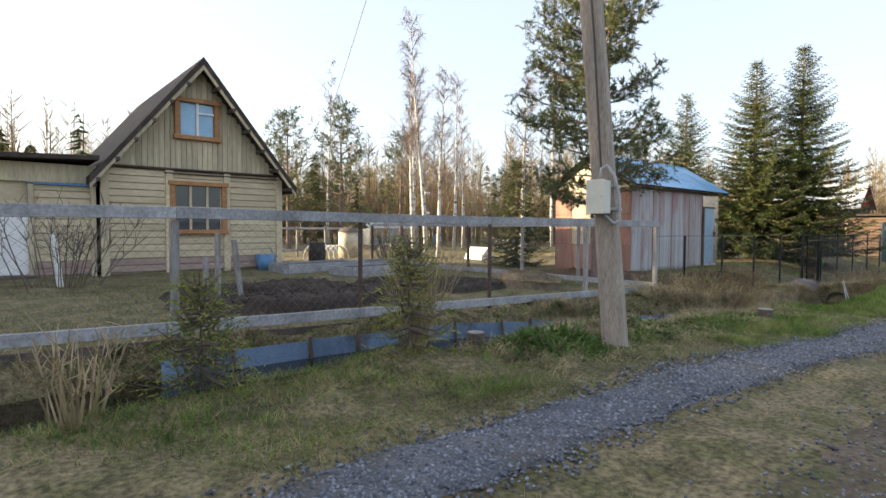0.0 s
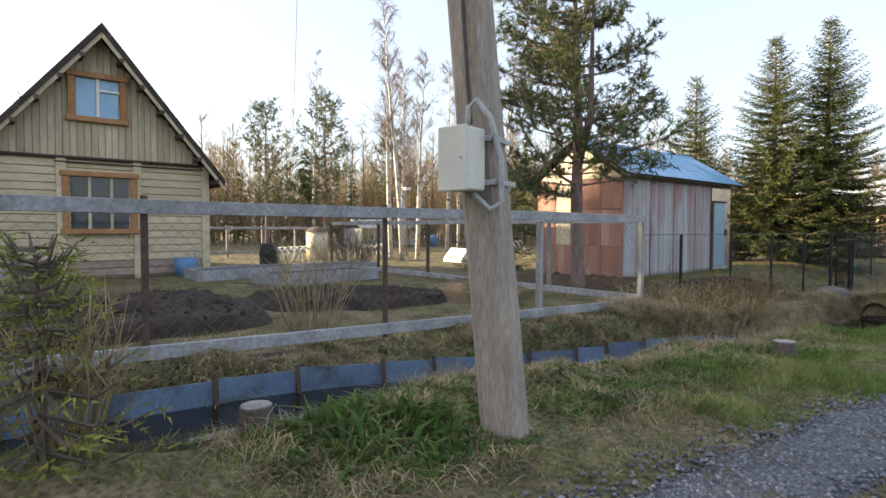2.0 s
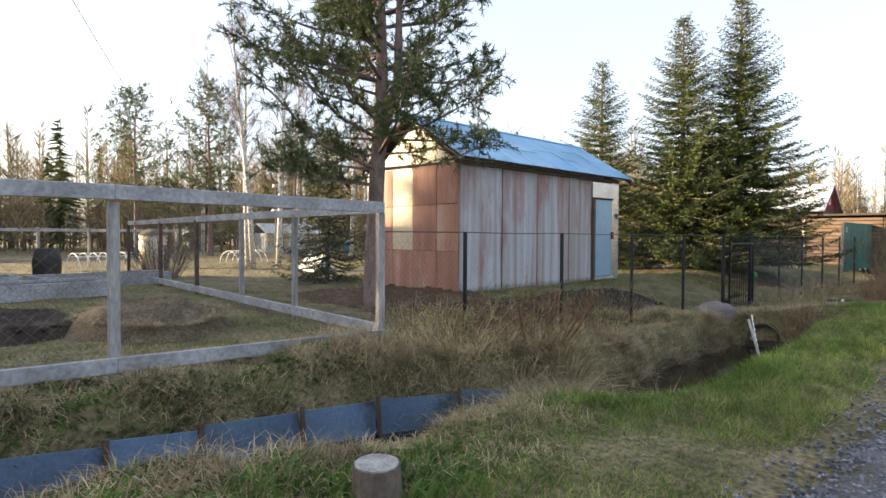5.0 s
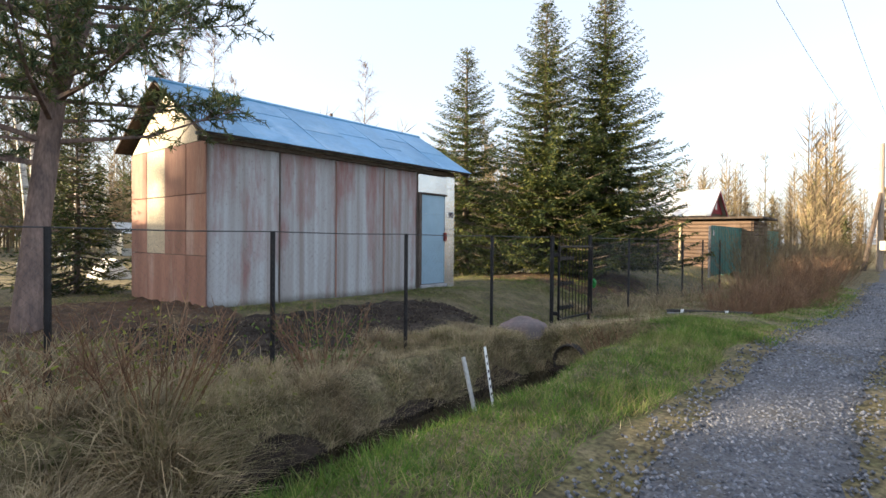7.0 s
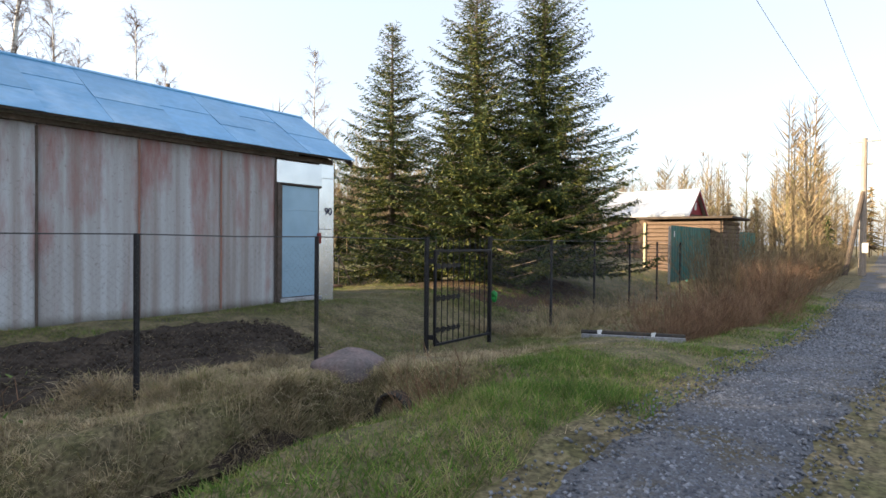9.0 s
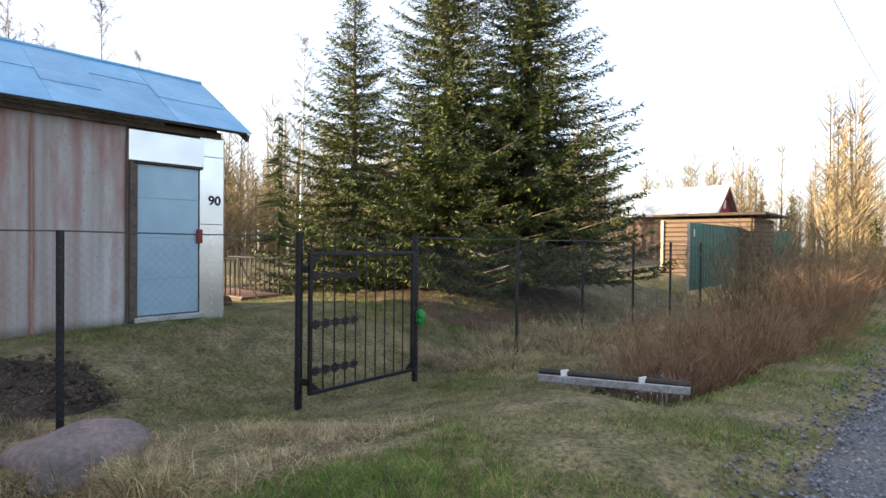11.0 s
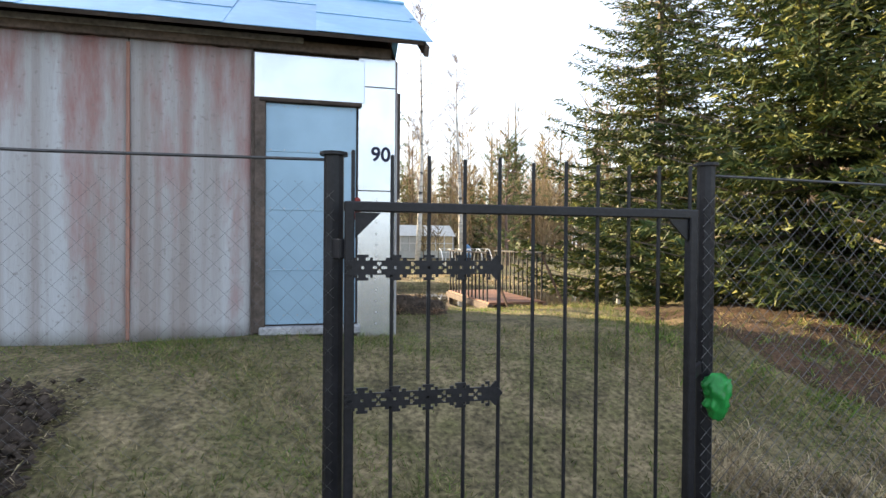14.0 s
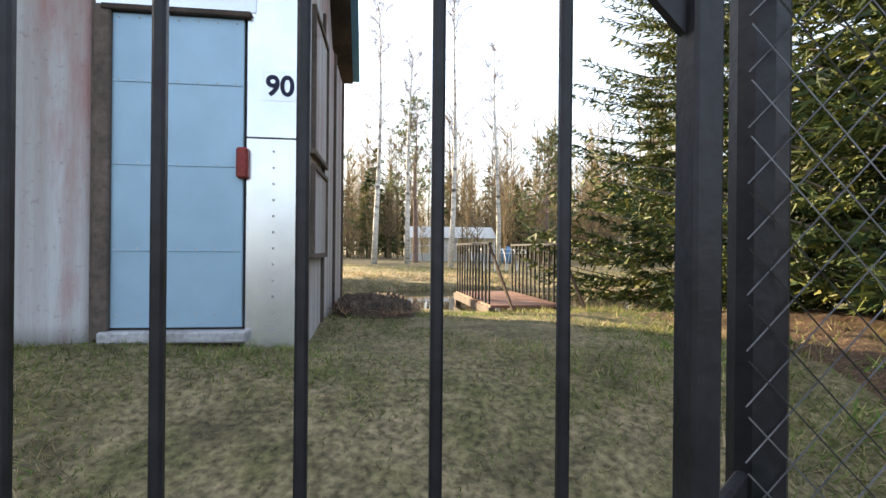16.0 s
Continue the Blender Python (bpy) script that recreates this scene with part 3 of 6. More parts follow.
# ---- iron-clad shed ----
def wavy_sheet(x0, x1, z0, z1, seed):
    """A thin old sheet, buckled a little, with an uneven foot and head."""
    nx, nz = 18, 16
    v, f = [], []
    for back in (0, 1):
        for i in range(nx + 1):
            for k in range(nz + 1):
                x, g = x0 + (x1 - x0) * i / nx, k / nz
                lo = z0 + 0.022 * noise.noise(Vector((x * 5, seed, 0)))
                hi = z1 + 0.02 * noise.noise(Vector((x * 6, seed, 4)))
                y = -0.004 + 0.006 * math.sin((x - x0) * 24 + seed) + 0.018 * noise.noise(Vector((x * 1.7, g * 2.2, seed * 3.1)))
                v.append((x, y + 0.008 * back, lo + (hi - lo) * g))
    m = (nx + 1) * (nz + 1)
    for i in range(nx):
        for k in range(nz):
            a = i * (nz + 1) + k
            f += [(a, a + nz + 1, a + nz + 2, a + 1), (a + m, a + 1 + m, a + nz + 2 + m, a + nz + 1 + m)]
    for i in range(nx):
        for a in (i * (nz + 1), i * (nz + 1) + nz):
            f.append((a, a + m, a + nz + 1 + m, a + nz + 1))
    for k in range(nz):
        for a in (k, nx * (nz + 1) + k):
            f.append((a, a + 1, a + 1 + m, a + m))
    return B().add(v, f)


def shed():
    t = thing("shed", (14.35, 8.45, 0.0), "metal-clad shed with rust-stained panels and blue roof", "shed")
    L, D, E, R, RY = 5.73, 2.7, 2.55, 3.52, 1.35
    b = B().box((L / 2, D / 2, E / 2 - 0.05), (L - 0.06, D - 0.06, E + 0.1))
    b.prism([(0.03, E - 0.02), (D - 0.03, E - 0.02), (RY, R - 0.06)], 0.03, L - 0.03, "x")
    part("core", b, M_oldboard, t, "dark inner frame")
    # front sheets
    xs = [0.0, 1.22, 2.38, 3.56, 4.52]
    for i, (a, c) in enumerate(zip(xs, xs[1:])):
        part("sheet", wavy_sheet(a + 0.006, c - 0.006, -0.03 + 0.02 * (i % 2), 2.46, i), M_panel, t, smooth=True)
        part("batten", B().box((c - 0.005, -0.006, 1.22), (0.028, 0.016, 2.42), 0.003), M_panelred if i in (1, 2) else M_oldboard, t)
    part("eave_board", B().box((L / 2 - 0.1, -0.03, 2.50), (L + 0.1, 0.05, 0.09), 0.006), M_oldboard, t)
    part("eave_board", B().box((L / 2 - 0.5, -0.055, 2.545), (L - 0.6, 0.03, 0.05), 0.006), M_greywood, t)
    # door and tin round it
    part("jamb", B().box((4.575, -0.015, 1.04), (0.09, 0.07, 2.0), 0.008), M_oldboard, t)
    dr = part("door", B().box((5.0, 0.0, 1.06), (0.765, 0.035, 1.9), 0.005), M_bluedoor, t, "pale blue sheet-metal door")
    for z in (0.58, 1.1, 1.6):
        part("sheet_seam", B().box((5.0, -0.02, z), (0.75, 0.006, 0.012), 0.002), M_bluedoor, dr)
    for z in (0.16, 0.56, 1.08, 1.58, 1.95):
        for k in range(7):
            part("rivet", B().box((4.66 + k * 0.113, -0.021, z + 0.03), (0.011, 0.008, 0.011), 0.003), M_conduit, dr)
    part("padlock_cover", B().box((5.385, -0.045, 1.12), (0.07, 0.06, 0.19), 0.012), M_redlock, dr, "rusty red padlock cover")
    part("threshold", B().box((5.0, -0.03, 0.06), (0.85, 0.12, 0.07), 0.01), M_greywood, t)
    part("lintel", B().box((5.0, -0.03, 2.03), (0.86, 0.06, 0.035), 0.006), M_darkroof, t)
    part("tin_sheet", B().box((4.99, -0.008, 2.24), (0.93, 0.03, 0.38), 0.004), M_tin, t, "bright bare tin sheet over the door")
    for z0, z1 in ((-0.02, 1.28), (1.285, 2.2), (2.205, 2.46)):
        part("tin_sheet", B().box((5.565, -0.004, (z0 + z1) / 2), (0.33, 0.03, z1 - z0), 0.004), M_tin, t, "bright tin corner sheet")
    for k in range(12):
        part("rivet", B().box((5.565, -0.022, 0.1 + k * 0.1), (0.014, 0.01, 0.014), 0.004), M_conduit, t)
    # number
    cu = bpy.data.curves.new("house_number", "FONT")
    cu.body, cu.size, cu.extrude, cu.offset = "90", 0.175, 0.002, 0.004
    cu.align_x = "CENTER"
    num = new("house_number", cu)
    num.matrix_basis = pose(5.60, -0.026, 1.55, 90, 0, 0)
    num.parent = t
    cu.materials.append(M_ink)
    tagged(num, "dark blue painted number 90")
    part("number_plate", B().box((5.60, -0.0205, 1.61), (0.22, 0.004, 0.19)), M_tin, t, "white number plate")
    # gable towards the house
    ys = [0.0, 0.62, 1.36, 2.05, 2.7]
    for i, (a, c) in enumerate(zip(ys, ys[1:])):
        for z0, z1 in ((-0.03, 0.78), (0.79, 1.7), (1.71, 2.48)):
            m = M_panelred if i in (0, 1, 3) or z0 < 0 else M_tin
            if i == 2 and z0 >= 0:
                m = M_tankbeige
            part("gable_sheet", B().box((-0.006 - 0.004 * (i % 2), (a + c) / 2, (z0 + z1) / 2), (0.02, c - a - 0.01, z1 - z0), 0.003), m, t)
    part("gable_sheet", B().prism([(0.05, 2.49), (2.65, 2.49), (RY, R - 0.1)], -0.02, 0.0, "x"), M_tankbeige, t, "pale upper gable sheet")
    # far end wall with two battened shutters
    ye = [0.0, 0.9, 1.8, 2.7]
    for a, c in zip(ye, ye[1:]):
        part("end_sheet", B().box((L + 0.012 + 0.03 * (a + c) / 2, (a + c) / 2, 1.2), (0.02, c - a - 0.012, 2.5), 0.003, rz=-0.03), M_panel, t)
        part("end_batten", B().box((L + 0.03 + 0.03 * c, c - 0.02, 1.2), (0.03, 0.05, 2.5), 0.003), M_oldboard, t)
    part("end_gable", B().prism([(0.05, 2.46), (2.65, 2.46), (RY, R - 0.1)], L, L + 0.018, "x"), M_panel, t)
    for zc, zh in ((1.72, 0.95), (0.85, 0.6)):
        sh = part("shutter", B().box((L + 0.055, 0.55, zc), (0.025, 0.75, zh), 0.004, rz=-0.03), M_panel, t)
        for dz in (-zh / 2, zh / 2):
            part("frame_rail", B().box((L + 0.068, 0.55, zc + dz), (0.03, 0.8, 0.035), 0.004, rz=-0.03), M_oldboard, sh)
        for dy in (-0.38, 0.38):
            part("frame_stile", B().box((L + 0.068 + 0.03 * dy, 0.55 + dy, zc), (0.03, 0.035, zh), 0.004), M_oldboard, sh)
    # roof: overlapping painted sheets on boards
    th = math.atan2(R - E + 0.02, RY + 0.26)
    ln = math.hypot(R - E + 0.02, RY + 0.26)
    for s in (1, -1):
        y0 = -0.26 if s == 1 else 2 * RY + 0.26
        mt = Matrix.Translation((0, y0, E - 0.01)) @ (Matrix.Rotation(th, 4, "X") if s == 1 else Matrix.Rotation(math.pi, 4, "Z") @ Matrix.Rotation(th, 4, "X"))
        sub = B().box((0, 0, 0), (L + 0.42, ln, 0.03), 0.0, m=Matrix.Identity(4))
        sh = Matrix.Translation((L / 2 if s == 1 else -L / 2, ln / 2, 0))
        sub.v = [tuple(mt @ sh @ Vector(q)) for q in sub.v]
        part("roof_deck", sub, M_darkroof, t)
        k, x = 0, -0.18
        while x < L + 0.22:
            w = (0.82, 0.6, 0.74, 0.9)[k % 4]
            w = min(w, L + 0.28 - x)
            cut = (0.55, 0.36, 0.68, 0.45)[k % 4] * ln
            for q, (a, c) in enumerate(((0.0, cut), (cut - 0.03, ln + 0.01))):
                sb = B().box((0, 0, 0), (w + 0.015, c - a, 0.005), 0.0, m=Matrix.Identity(4))
                off = Matrix.Translation(((x + w / 2) * s, (a + c) / 2, 0.021 + 0.006 * q + 0.004 * (k % 2)))
                tilt = Matrix.Rotation(0.004 * (1 if k % 2 else -1), 4, "Y")
                sb.v = [tuple(mt @ off @ tilt @ Vector(v)) for v in sb.v]
                part("roof_sheet", sb, M_blueroof, t)
            x += w
            k += 1
    part("ridge_cap", B().tube([(-0.3, RY, R + 0.03), (L + 0.28, RY, R + 0.03)], 0.045, 6), M_blueroof, t)
    part("vent_pipe", B().tube([(3.4, RY + 0.1, R - 0.1), (3.4, RY + 0.1, R + 0.16)], 0.035, 8), M_rustpost, t)
    part("rafter_end", B().beam((L + 0.24, -0.24, E - 0.07), (L + 0.24, RY, R - 0.05), 0.04, 0.09), M_oldboard, t)
    part("rafter_end", B().beam((-0.13, -0.24, E - 0.05), (-0.13, RY, R - 0.03), 0.03, 0.05), M_greywood, t)
    return t


shed()


# ---- fences ----
FY = 5.6


def chain_link(x0, x1, zb, zt, step=0.075, r=0.0016):
    """Crossing diagonal wires between two posts, in local x and z."""
    b = B()
    for s in (1, -1):
        n = int((x1 - x0 + (zt - zb)) / step)
        for k in range(n + 1):
            c = k * step
            if s == 1:
                p, q = (x0 + c - (zt - zb), zb), (x0 + c, zt)
            else:
                p, q = (x0 + c, zb), (x0 + c - (zt - zb), zt)
            lo, hi = (p, q) if p[0] < q[0] else (q, p)
            sl = (hi[1] - lo[1]) / (hi[0] - lo[0])
            if lo[0] < x0:
                lo = (x0, lo[1] + sl * (x0 - lo[0]))
            if hi[0] > x1:
                hi = (x1, hi[1] - sl * (hi[0] - x1))
            if hi[0] - lo[0] > 0.01:
                b.tube([(lo[0], 0.002 * s, lo[1]), (hi[0], 0.002 * s, hi[1])], r, 3, False)
    return b


def wooden_fence():
    t = thing("wooden_fence", (0, FY, 0), "grey weathered timber and netting garden fence", "fence")
    xs = [-4.4, -1.5, 1.43, 3.5, 5.71, 8.1, 10.5]
    for i, x in enumerate(xs):
        g = land1(x, FY)
        if x in (3.5, 5.71):
            part("post", B().tube([(x, 0.03, g - 0.3), (x, 0.03, 1.46)], 0.028, 8), M_rustpost, t, "rusty pipe post")
        else:
            part("post", B().box((x, 0.03, (g + 1.33) / 2 - 0.1), (0.075, 0.075, 1.5 - g), 0.008), M_greyup, t)
    for a, c in zip(xs, xs[1:]):
        part("top_rail", B().beam((a, -0.03, 1.375 + 0.01 * math.sin(a)), (c, -0.03, 1.375 + 0.01 * math.sin(c)), 0.04, 0.11), M_greywood, t)
        za, zc = 0.33 - 0.025 * a, 0.33 - 0.025 * c
        part("bottom_rail", B().beam((a, -0.05, za), (c, -0.05, zc), 0.05, 0.11), M_greywood, t)
        part("kick_board", B().beam((a, -0.02, za - 0.16), (c, -0.02, zc - 0.16), 0.03, 0.10), M_oldboard, t)
        part("netting", chain_link(a, c, 0.2, 1.36, 0.11, 0.0012), M_wire, t)
    # return towards the back of the garden
    ys = [0.0, 1.9, 3.6, 5.6, 7.8, 10.5]
    for a, c in zip(ys, ys[1:]):
        part("top_rail", B().beam((10.5, a, 1.36), (10.5, c, 1.36), 0.04, 0.10), M_greywood, t)
        part("bottom_rail", B().beam((10.48, a, 0.12), (10.48, c, 0.12), 0.05, 0.11), M_greywood, t)
        part("post", B().box((10.5, c, 0.6), (0.065, 0.065, 1.5), 0.008), M_greyup if c < 4 else M_rustpost, t)
        net = chain_link(a, c, 0.1, 1.36, 0.11, 0.0012)
        net.v = [(10.52 + q[1], q[0], q[2]) for q in net.v]
        part("netting", net, M_wire, t)
    return t


wooden_fence()


def chain_fence():
    t = thing("chain_link_fence", (0, FY, 0), "chain-link fence on black iron posts", "fence")
    xs = [11.7, 13.62, 15.58, 17.52, 19.45]
    ys = [21.035, 23.15, 25.16, 27.3, 29.4, 31.6]
    for run in (xs, ys):
        for x in run:
            g = land1(x, FY)
            r = 0.037 if x in (19.45, 21.035) else 0.026
            top = {19.45: 1.14, 21.035: 1.165}.get(x, 1.13)
            p = part("post", B().tube([(x, 0, g - 0.4), (x, 0, top)], r, 10), M_black, t)
            if r > 0.03:
                part("cap", B().tube([(x, 0, top), (x, 0, top + 0.012)], 0.052, 10), M_black, p)
        for a, c in zip(run, run[1:]):
            part("top_wire", B().tube([(a, 0, 1.125), ((a + c) / 2, 0, 1.115), (c, 0, 1.125)], 0.006, 5), M_darkwire, t)
            zb = min(land1(a, FY), land1(c, FY)) + 0.02
            near = 0.045 if a == 21.035 else 0.0
            net = chain_link(a - near, c, zb, 1.04, 0.07, 0.0013 if run is ys else 0.0005)
            net.v = [(q[0], q[1] - 0.042, q[2]) for q in net.v]
            part("wire_mesh", net, M_wire, t)
    part("wire_mesh", chain_link(10.5, 11.7, -0.25, 1.04, 0.07, 0.0008), M_darkwire, t)
    part("top_wire", B().tube([(10.5, 0, 1.12), (11.7, 0, 1.125)], 0.006, 5), M_darkwire, t)
    return t


chain_fence()


def strap(x0, x1, z, b):
    """A forged hinge strap: one pierced plate with cross-shaped ears and a leaf tip."""
    st, un = 0.005, 0.118
    n, m = int((x1 - x0) / st), 14

    def solid(u, w):
        end = x1 - x0 - u
        if end < 0.05:
            return abs(w) < 0.030 + 0.03 * math.sin(end / 0.05 * math.pi) if end > 0.02 else abs(w) < end * 1.5
        c = (u % un) - un / 2
        if abs(w) > 0.056:
            return False
        if abs(w) > 0.034:
            return (abs(c) < 0.012) or (0.044 < abs(w) < 0.058 and abs(c) < 0.020) or (abs(w) < 0.046 and 0.024 < abs(c) < 0.036)
        d = abs(abs(c) - un / 2)
        hole = any(math.hypot(d - p, w - q) < 0.0085 for p, q in ((0.017, 0.0), (0.0, 0.017), (0.0, -0.017)))
        return not hole and math.hypot(c, w) > 0.006

    ids = {}

    def vert(i, k, y):
        if (i, k, y) not in ids:
            ids[(i, k, y)] = len(b.v)
            b.v.append((x0 + i * st, -0.029 + 0.006 * y, z + k * st))
        return ids[(i, k, y)]

    on = {(i, k) for i in range(n) for k in range(-m, m) if solid((i + 0.5) * st, (k + 0.5) * st * 1.3)}
    for i, k in on:
        for y in (0, 1):
            b.f.append((vert(i, k, y), vert(i + 1, k, y), vert(i + 1, k + 1, y), vert(i, k + 1, y)))
        for di, dk, p, q in ((-1, 0, (0, 0), (0, 1)), (1, 0, (1, 0), (1, 1)), (0, -1, (0, 0), (1, 0)), (0, 1, (0, 1), (1, 1))):
            if (i + di, k + dk) not in on:
                b.f.append((vert(i + p[0], k + p[1], 0), vert(i + q[0], k + q[1], 0), vert(i + q[0], k + q[1], 1), vert(i + p[0], k + p[1], 1)))
    return b


def gate():
    t = thing("gate", (19.45, FY - 0.115, 0), "closed black wrought-iron gate with ornamental hinge straps", "gate")
    x0, x1, zb, zt = 0.05, 1.425, -0.39, 0.948
    part("top_rail", B().box(((x0 + x1) / 2, 0, zt), (x1 - x0 + 0.04, 0.04, 0.036), 0.004), M_black, t)
    part("bottom_rail", B().box(((x0 + x1) / 2, 0, zb), (x1 - x0, 0.04, 0.036), 0.004), M_black, t)
    for x in (x0, x1):
        part("stile", B().box((x, 0, (zb + zt) / 2 - 0.002), (0.034, 0.042, zt - zb + 0.03), 0.004), M_black, t)
        part("spike", B().box((x + (0.012 if x < 1 else -0.008), 0, zt + 0.105), (0.013, 0.013, 0.185), 0.003), M_black, t)
    for k in range(9):
        top = 1.135 + 0.006 * math.sin(k * 2.7)
        part("bar", B().box((0.20 + k * 0.1342, 0, (zb + top) / 2), (0.013, 0.013, top - zb), 0.003), M_black, t)
    for cx, sx in ((x0 + 0.02, 1), (x1 - 0.02, -1)):
        for cz, sz in ((zt - 0.02, -1), (zb + 0.02, 1)):
            part("corner_plate", B().prism([(cx, cz), (cx + sx * 0.09, cz), (cx, cz + sz * 0.09)], -0.006, 0.006), M_black, t)
    for z in (0.735, 0.272, -0.178):
        part("hinge_strap", strap(x0 - 0.015, 0.612, z, B()), M_black, t, "ornamental forged hinge strap")
    for z in (0.80, -0.28):
        part("hinge", B().beam((0.0, 0.11, z), (0.03, 0.0, z), 0.03, 0.07), M_black, t)
    part("latch", B().beam((x1 + 0.02, 0.0, 0.3), (x1 + 0.12, 0.09, 0.3), 0.016, 0.05), M_black, t)
    return t


gate()
bm = bmesh.new()
bmesh.ops.create_icosphere(bm, subdivisions=4, radius=1)
for v in bm.verts:
    n3 = noise.noise(v.co * 2.3) * 0.3 + abs(noise.noise(v.co * 5)) * 0.35 - 0.1
    wz = 0.056 + 0.014 * v.co.z - 0.02 * max(0.0, 1 - abs(v.co.z + 0.1) * 4) + (0.010 if v.co.z > 0.5 else 0)
    v.co = Vector((v.co.x * wz * (1 + n3), v.co.y * 0.05 * (1 + n3), v.co.z * 0.10 * (1 + n3 * 0.4)))
bb = B()
bm.verts.index_update()
bb.add([tuple(v.co) for v in bm.verts], [tuple(v.index for v in f.verts) for f in bm.faces])
bm.free()
bb.v = [(q[0] + 21.02, q[1] + FY - 0.10, q[2] + 0.19) for q in bb.v]
tagged(part("plastic_bag", bb, M_greenbag, None, smooth=True), "crumpled green plastic bag tied over the gate lock", "bag")


# ---- trees ----
def blades_mesh(name, base, d, side, width, material, tip=0.15):
    """Tapered blades: base points, direction times length, sideways unit vectors, widths."""
    w = width[:, None] * side * 0.5
    n = len(base)
    v = np.concatenate([base - w, base + w, base + d + w * tip, base + d - w * tip], 1).reshape(-1, 3)
    f = np.arange(n * 4).reshape(-1, 4)
    return raw_mesh(name, v, f, material)


def unit(a):
    return a / np.maximum(np.linalg.norm(a, axis=1, keepdims=True), 1e-9)


def sideways(d, r):
    q = r.normal(size=d.shape)
    return unit(np.cross(d, q))


def spruce_meshes(h, spread_r, seed, dens=1.0, low=0.06):
    """Trunk tube, bare branch wood and needle sprays of a spruce of height h."""
    r = np.random.default_rng(seed)
    k_size = min(1.0, 0.32 + h / 8)
    trunk = B().tube([(0, 0, -0.2), (0.02, 0, h * 0.5), (0, 0.02, h)], [h * 0.017, h * 0.010, 0.008], 8)
    wood, base, dirs, wid = B(), [], [], []
    z = h * low
    while z < h * 0.985:
        u = z / h
        ln = spread_r * (1 - u) ** 1.0 * (0.75 + 0.25 * min(1, u / 0.12)) + 0.10
        k = int(r.integers(5, 8) * dens) + 1
        a0 = r.uniform(0, 6.28)
        for i in range(k):
            a = a0 + i * math.tau / k + r.normal(0, 0.25)
            L = ln * r.uniform(0.6, 1.22)
            droop = 0.20 * (1 - u) - 0.55 * u * u
            m = max(4, int(L / 0.085))
            s = np.linspace(0, 1, m)
            rad = s * L
            zz = z + r.normal(0, 0.05) + L * (-droop * s * 1.5 + 0.30 * (1 - u) * s ** 2.4) - 0.05 * np.sin(s * 3)
            pts = np.stack([np.cos(a) * rad, np.sin(a) * rad, zz], 1)
            wood.tube([tuple(pts[0]), tuple(pts[m // 2]), tuple(pts[-1])], [0.010 + 0.008 * L, 0.008 + 0.003 * L, 0.003], 3, False)
            out = np.array([math.cos(a), math.sin(a), 0.0])
            lat = np.array([-math.sin(a), math.cos(a), 0.0])
            for j in range(1, m):
                f = s[j]
                tl = (0.10 + 0.34 * L * 0.42 * (1 - f) ** 0.8 * min(1, f * 4)) * r.uniform(0.7, 1.2)
                for sg in (-1, 1):
                    td = out * 0.75 + lat * sg * r.uniform(0.6, 1.0) + np.array([0, 0, r.normal(-0.18, 0.18)])
                    td /= np.linalg.norm(td)
                    q = max(3, int(tl / 0.03))
                    for e in range(q):
                        g = (e + 0.3) / q
                        pt = pts[j] + td * tl * g
                        nd = td + r.normal(0, 0.45, 3) + np.array([0, 0, 0.1])
                        base.append(pt)
                        dirs.append(nd / np.linalg.norm(nd) * r.uniform(0.09, 0.15) * k_size * (1 - 0.35 * u))
                        wid.append(r.uniform(0.028, 0.048) * k_size * (1 - 0.4 * u))
        z += h * 0.019 + 0.10 * (1 - u) * r.uniform(0.6, 1.4)
    base, dirs, wid = np.array(base), np.array(dirs), np.array(wid)
    return trunk, wood, (base, dirs, wid, sideways(dirs, r))


def spruce(x, y, h, rad, seed, label, rz=0.0, dens=1.0, low=0.06, needles=None):
    t = thing("spruce", (x, y, land1(x, y)), label, "tree", "", "", rz)
    tr, wo, (b, d, w, s) = spruce_meshes(h, rad, seed, dens, low)
    part("trunk", tr, M_twig, t)
    part("branch_wood", wo, M_twig, t)
    cr = new("crown", blades_mesh("crown", b, d, s, w, needles or M_spruce))
    cr.parent = t
    return t


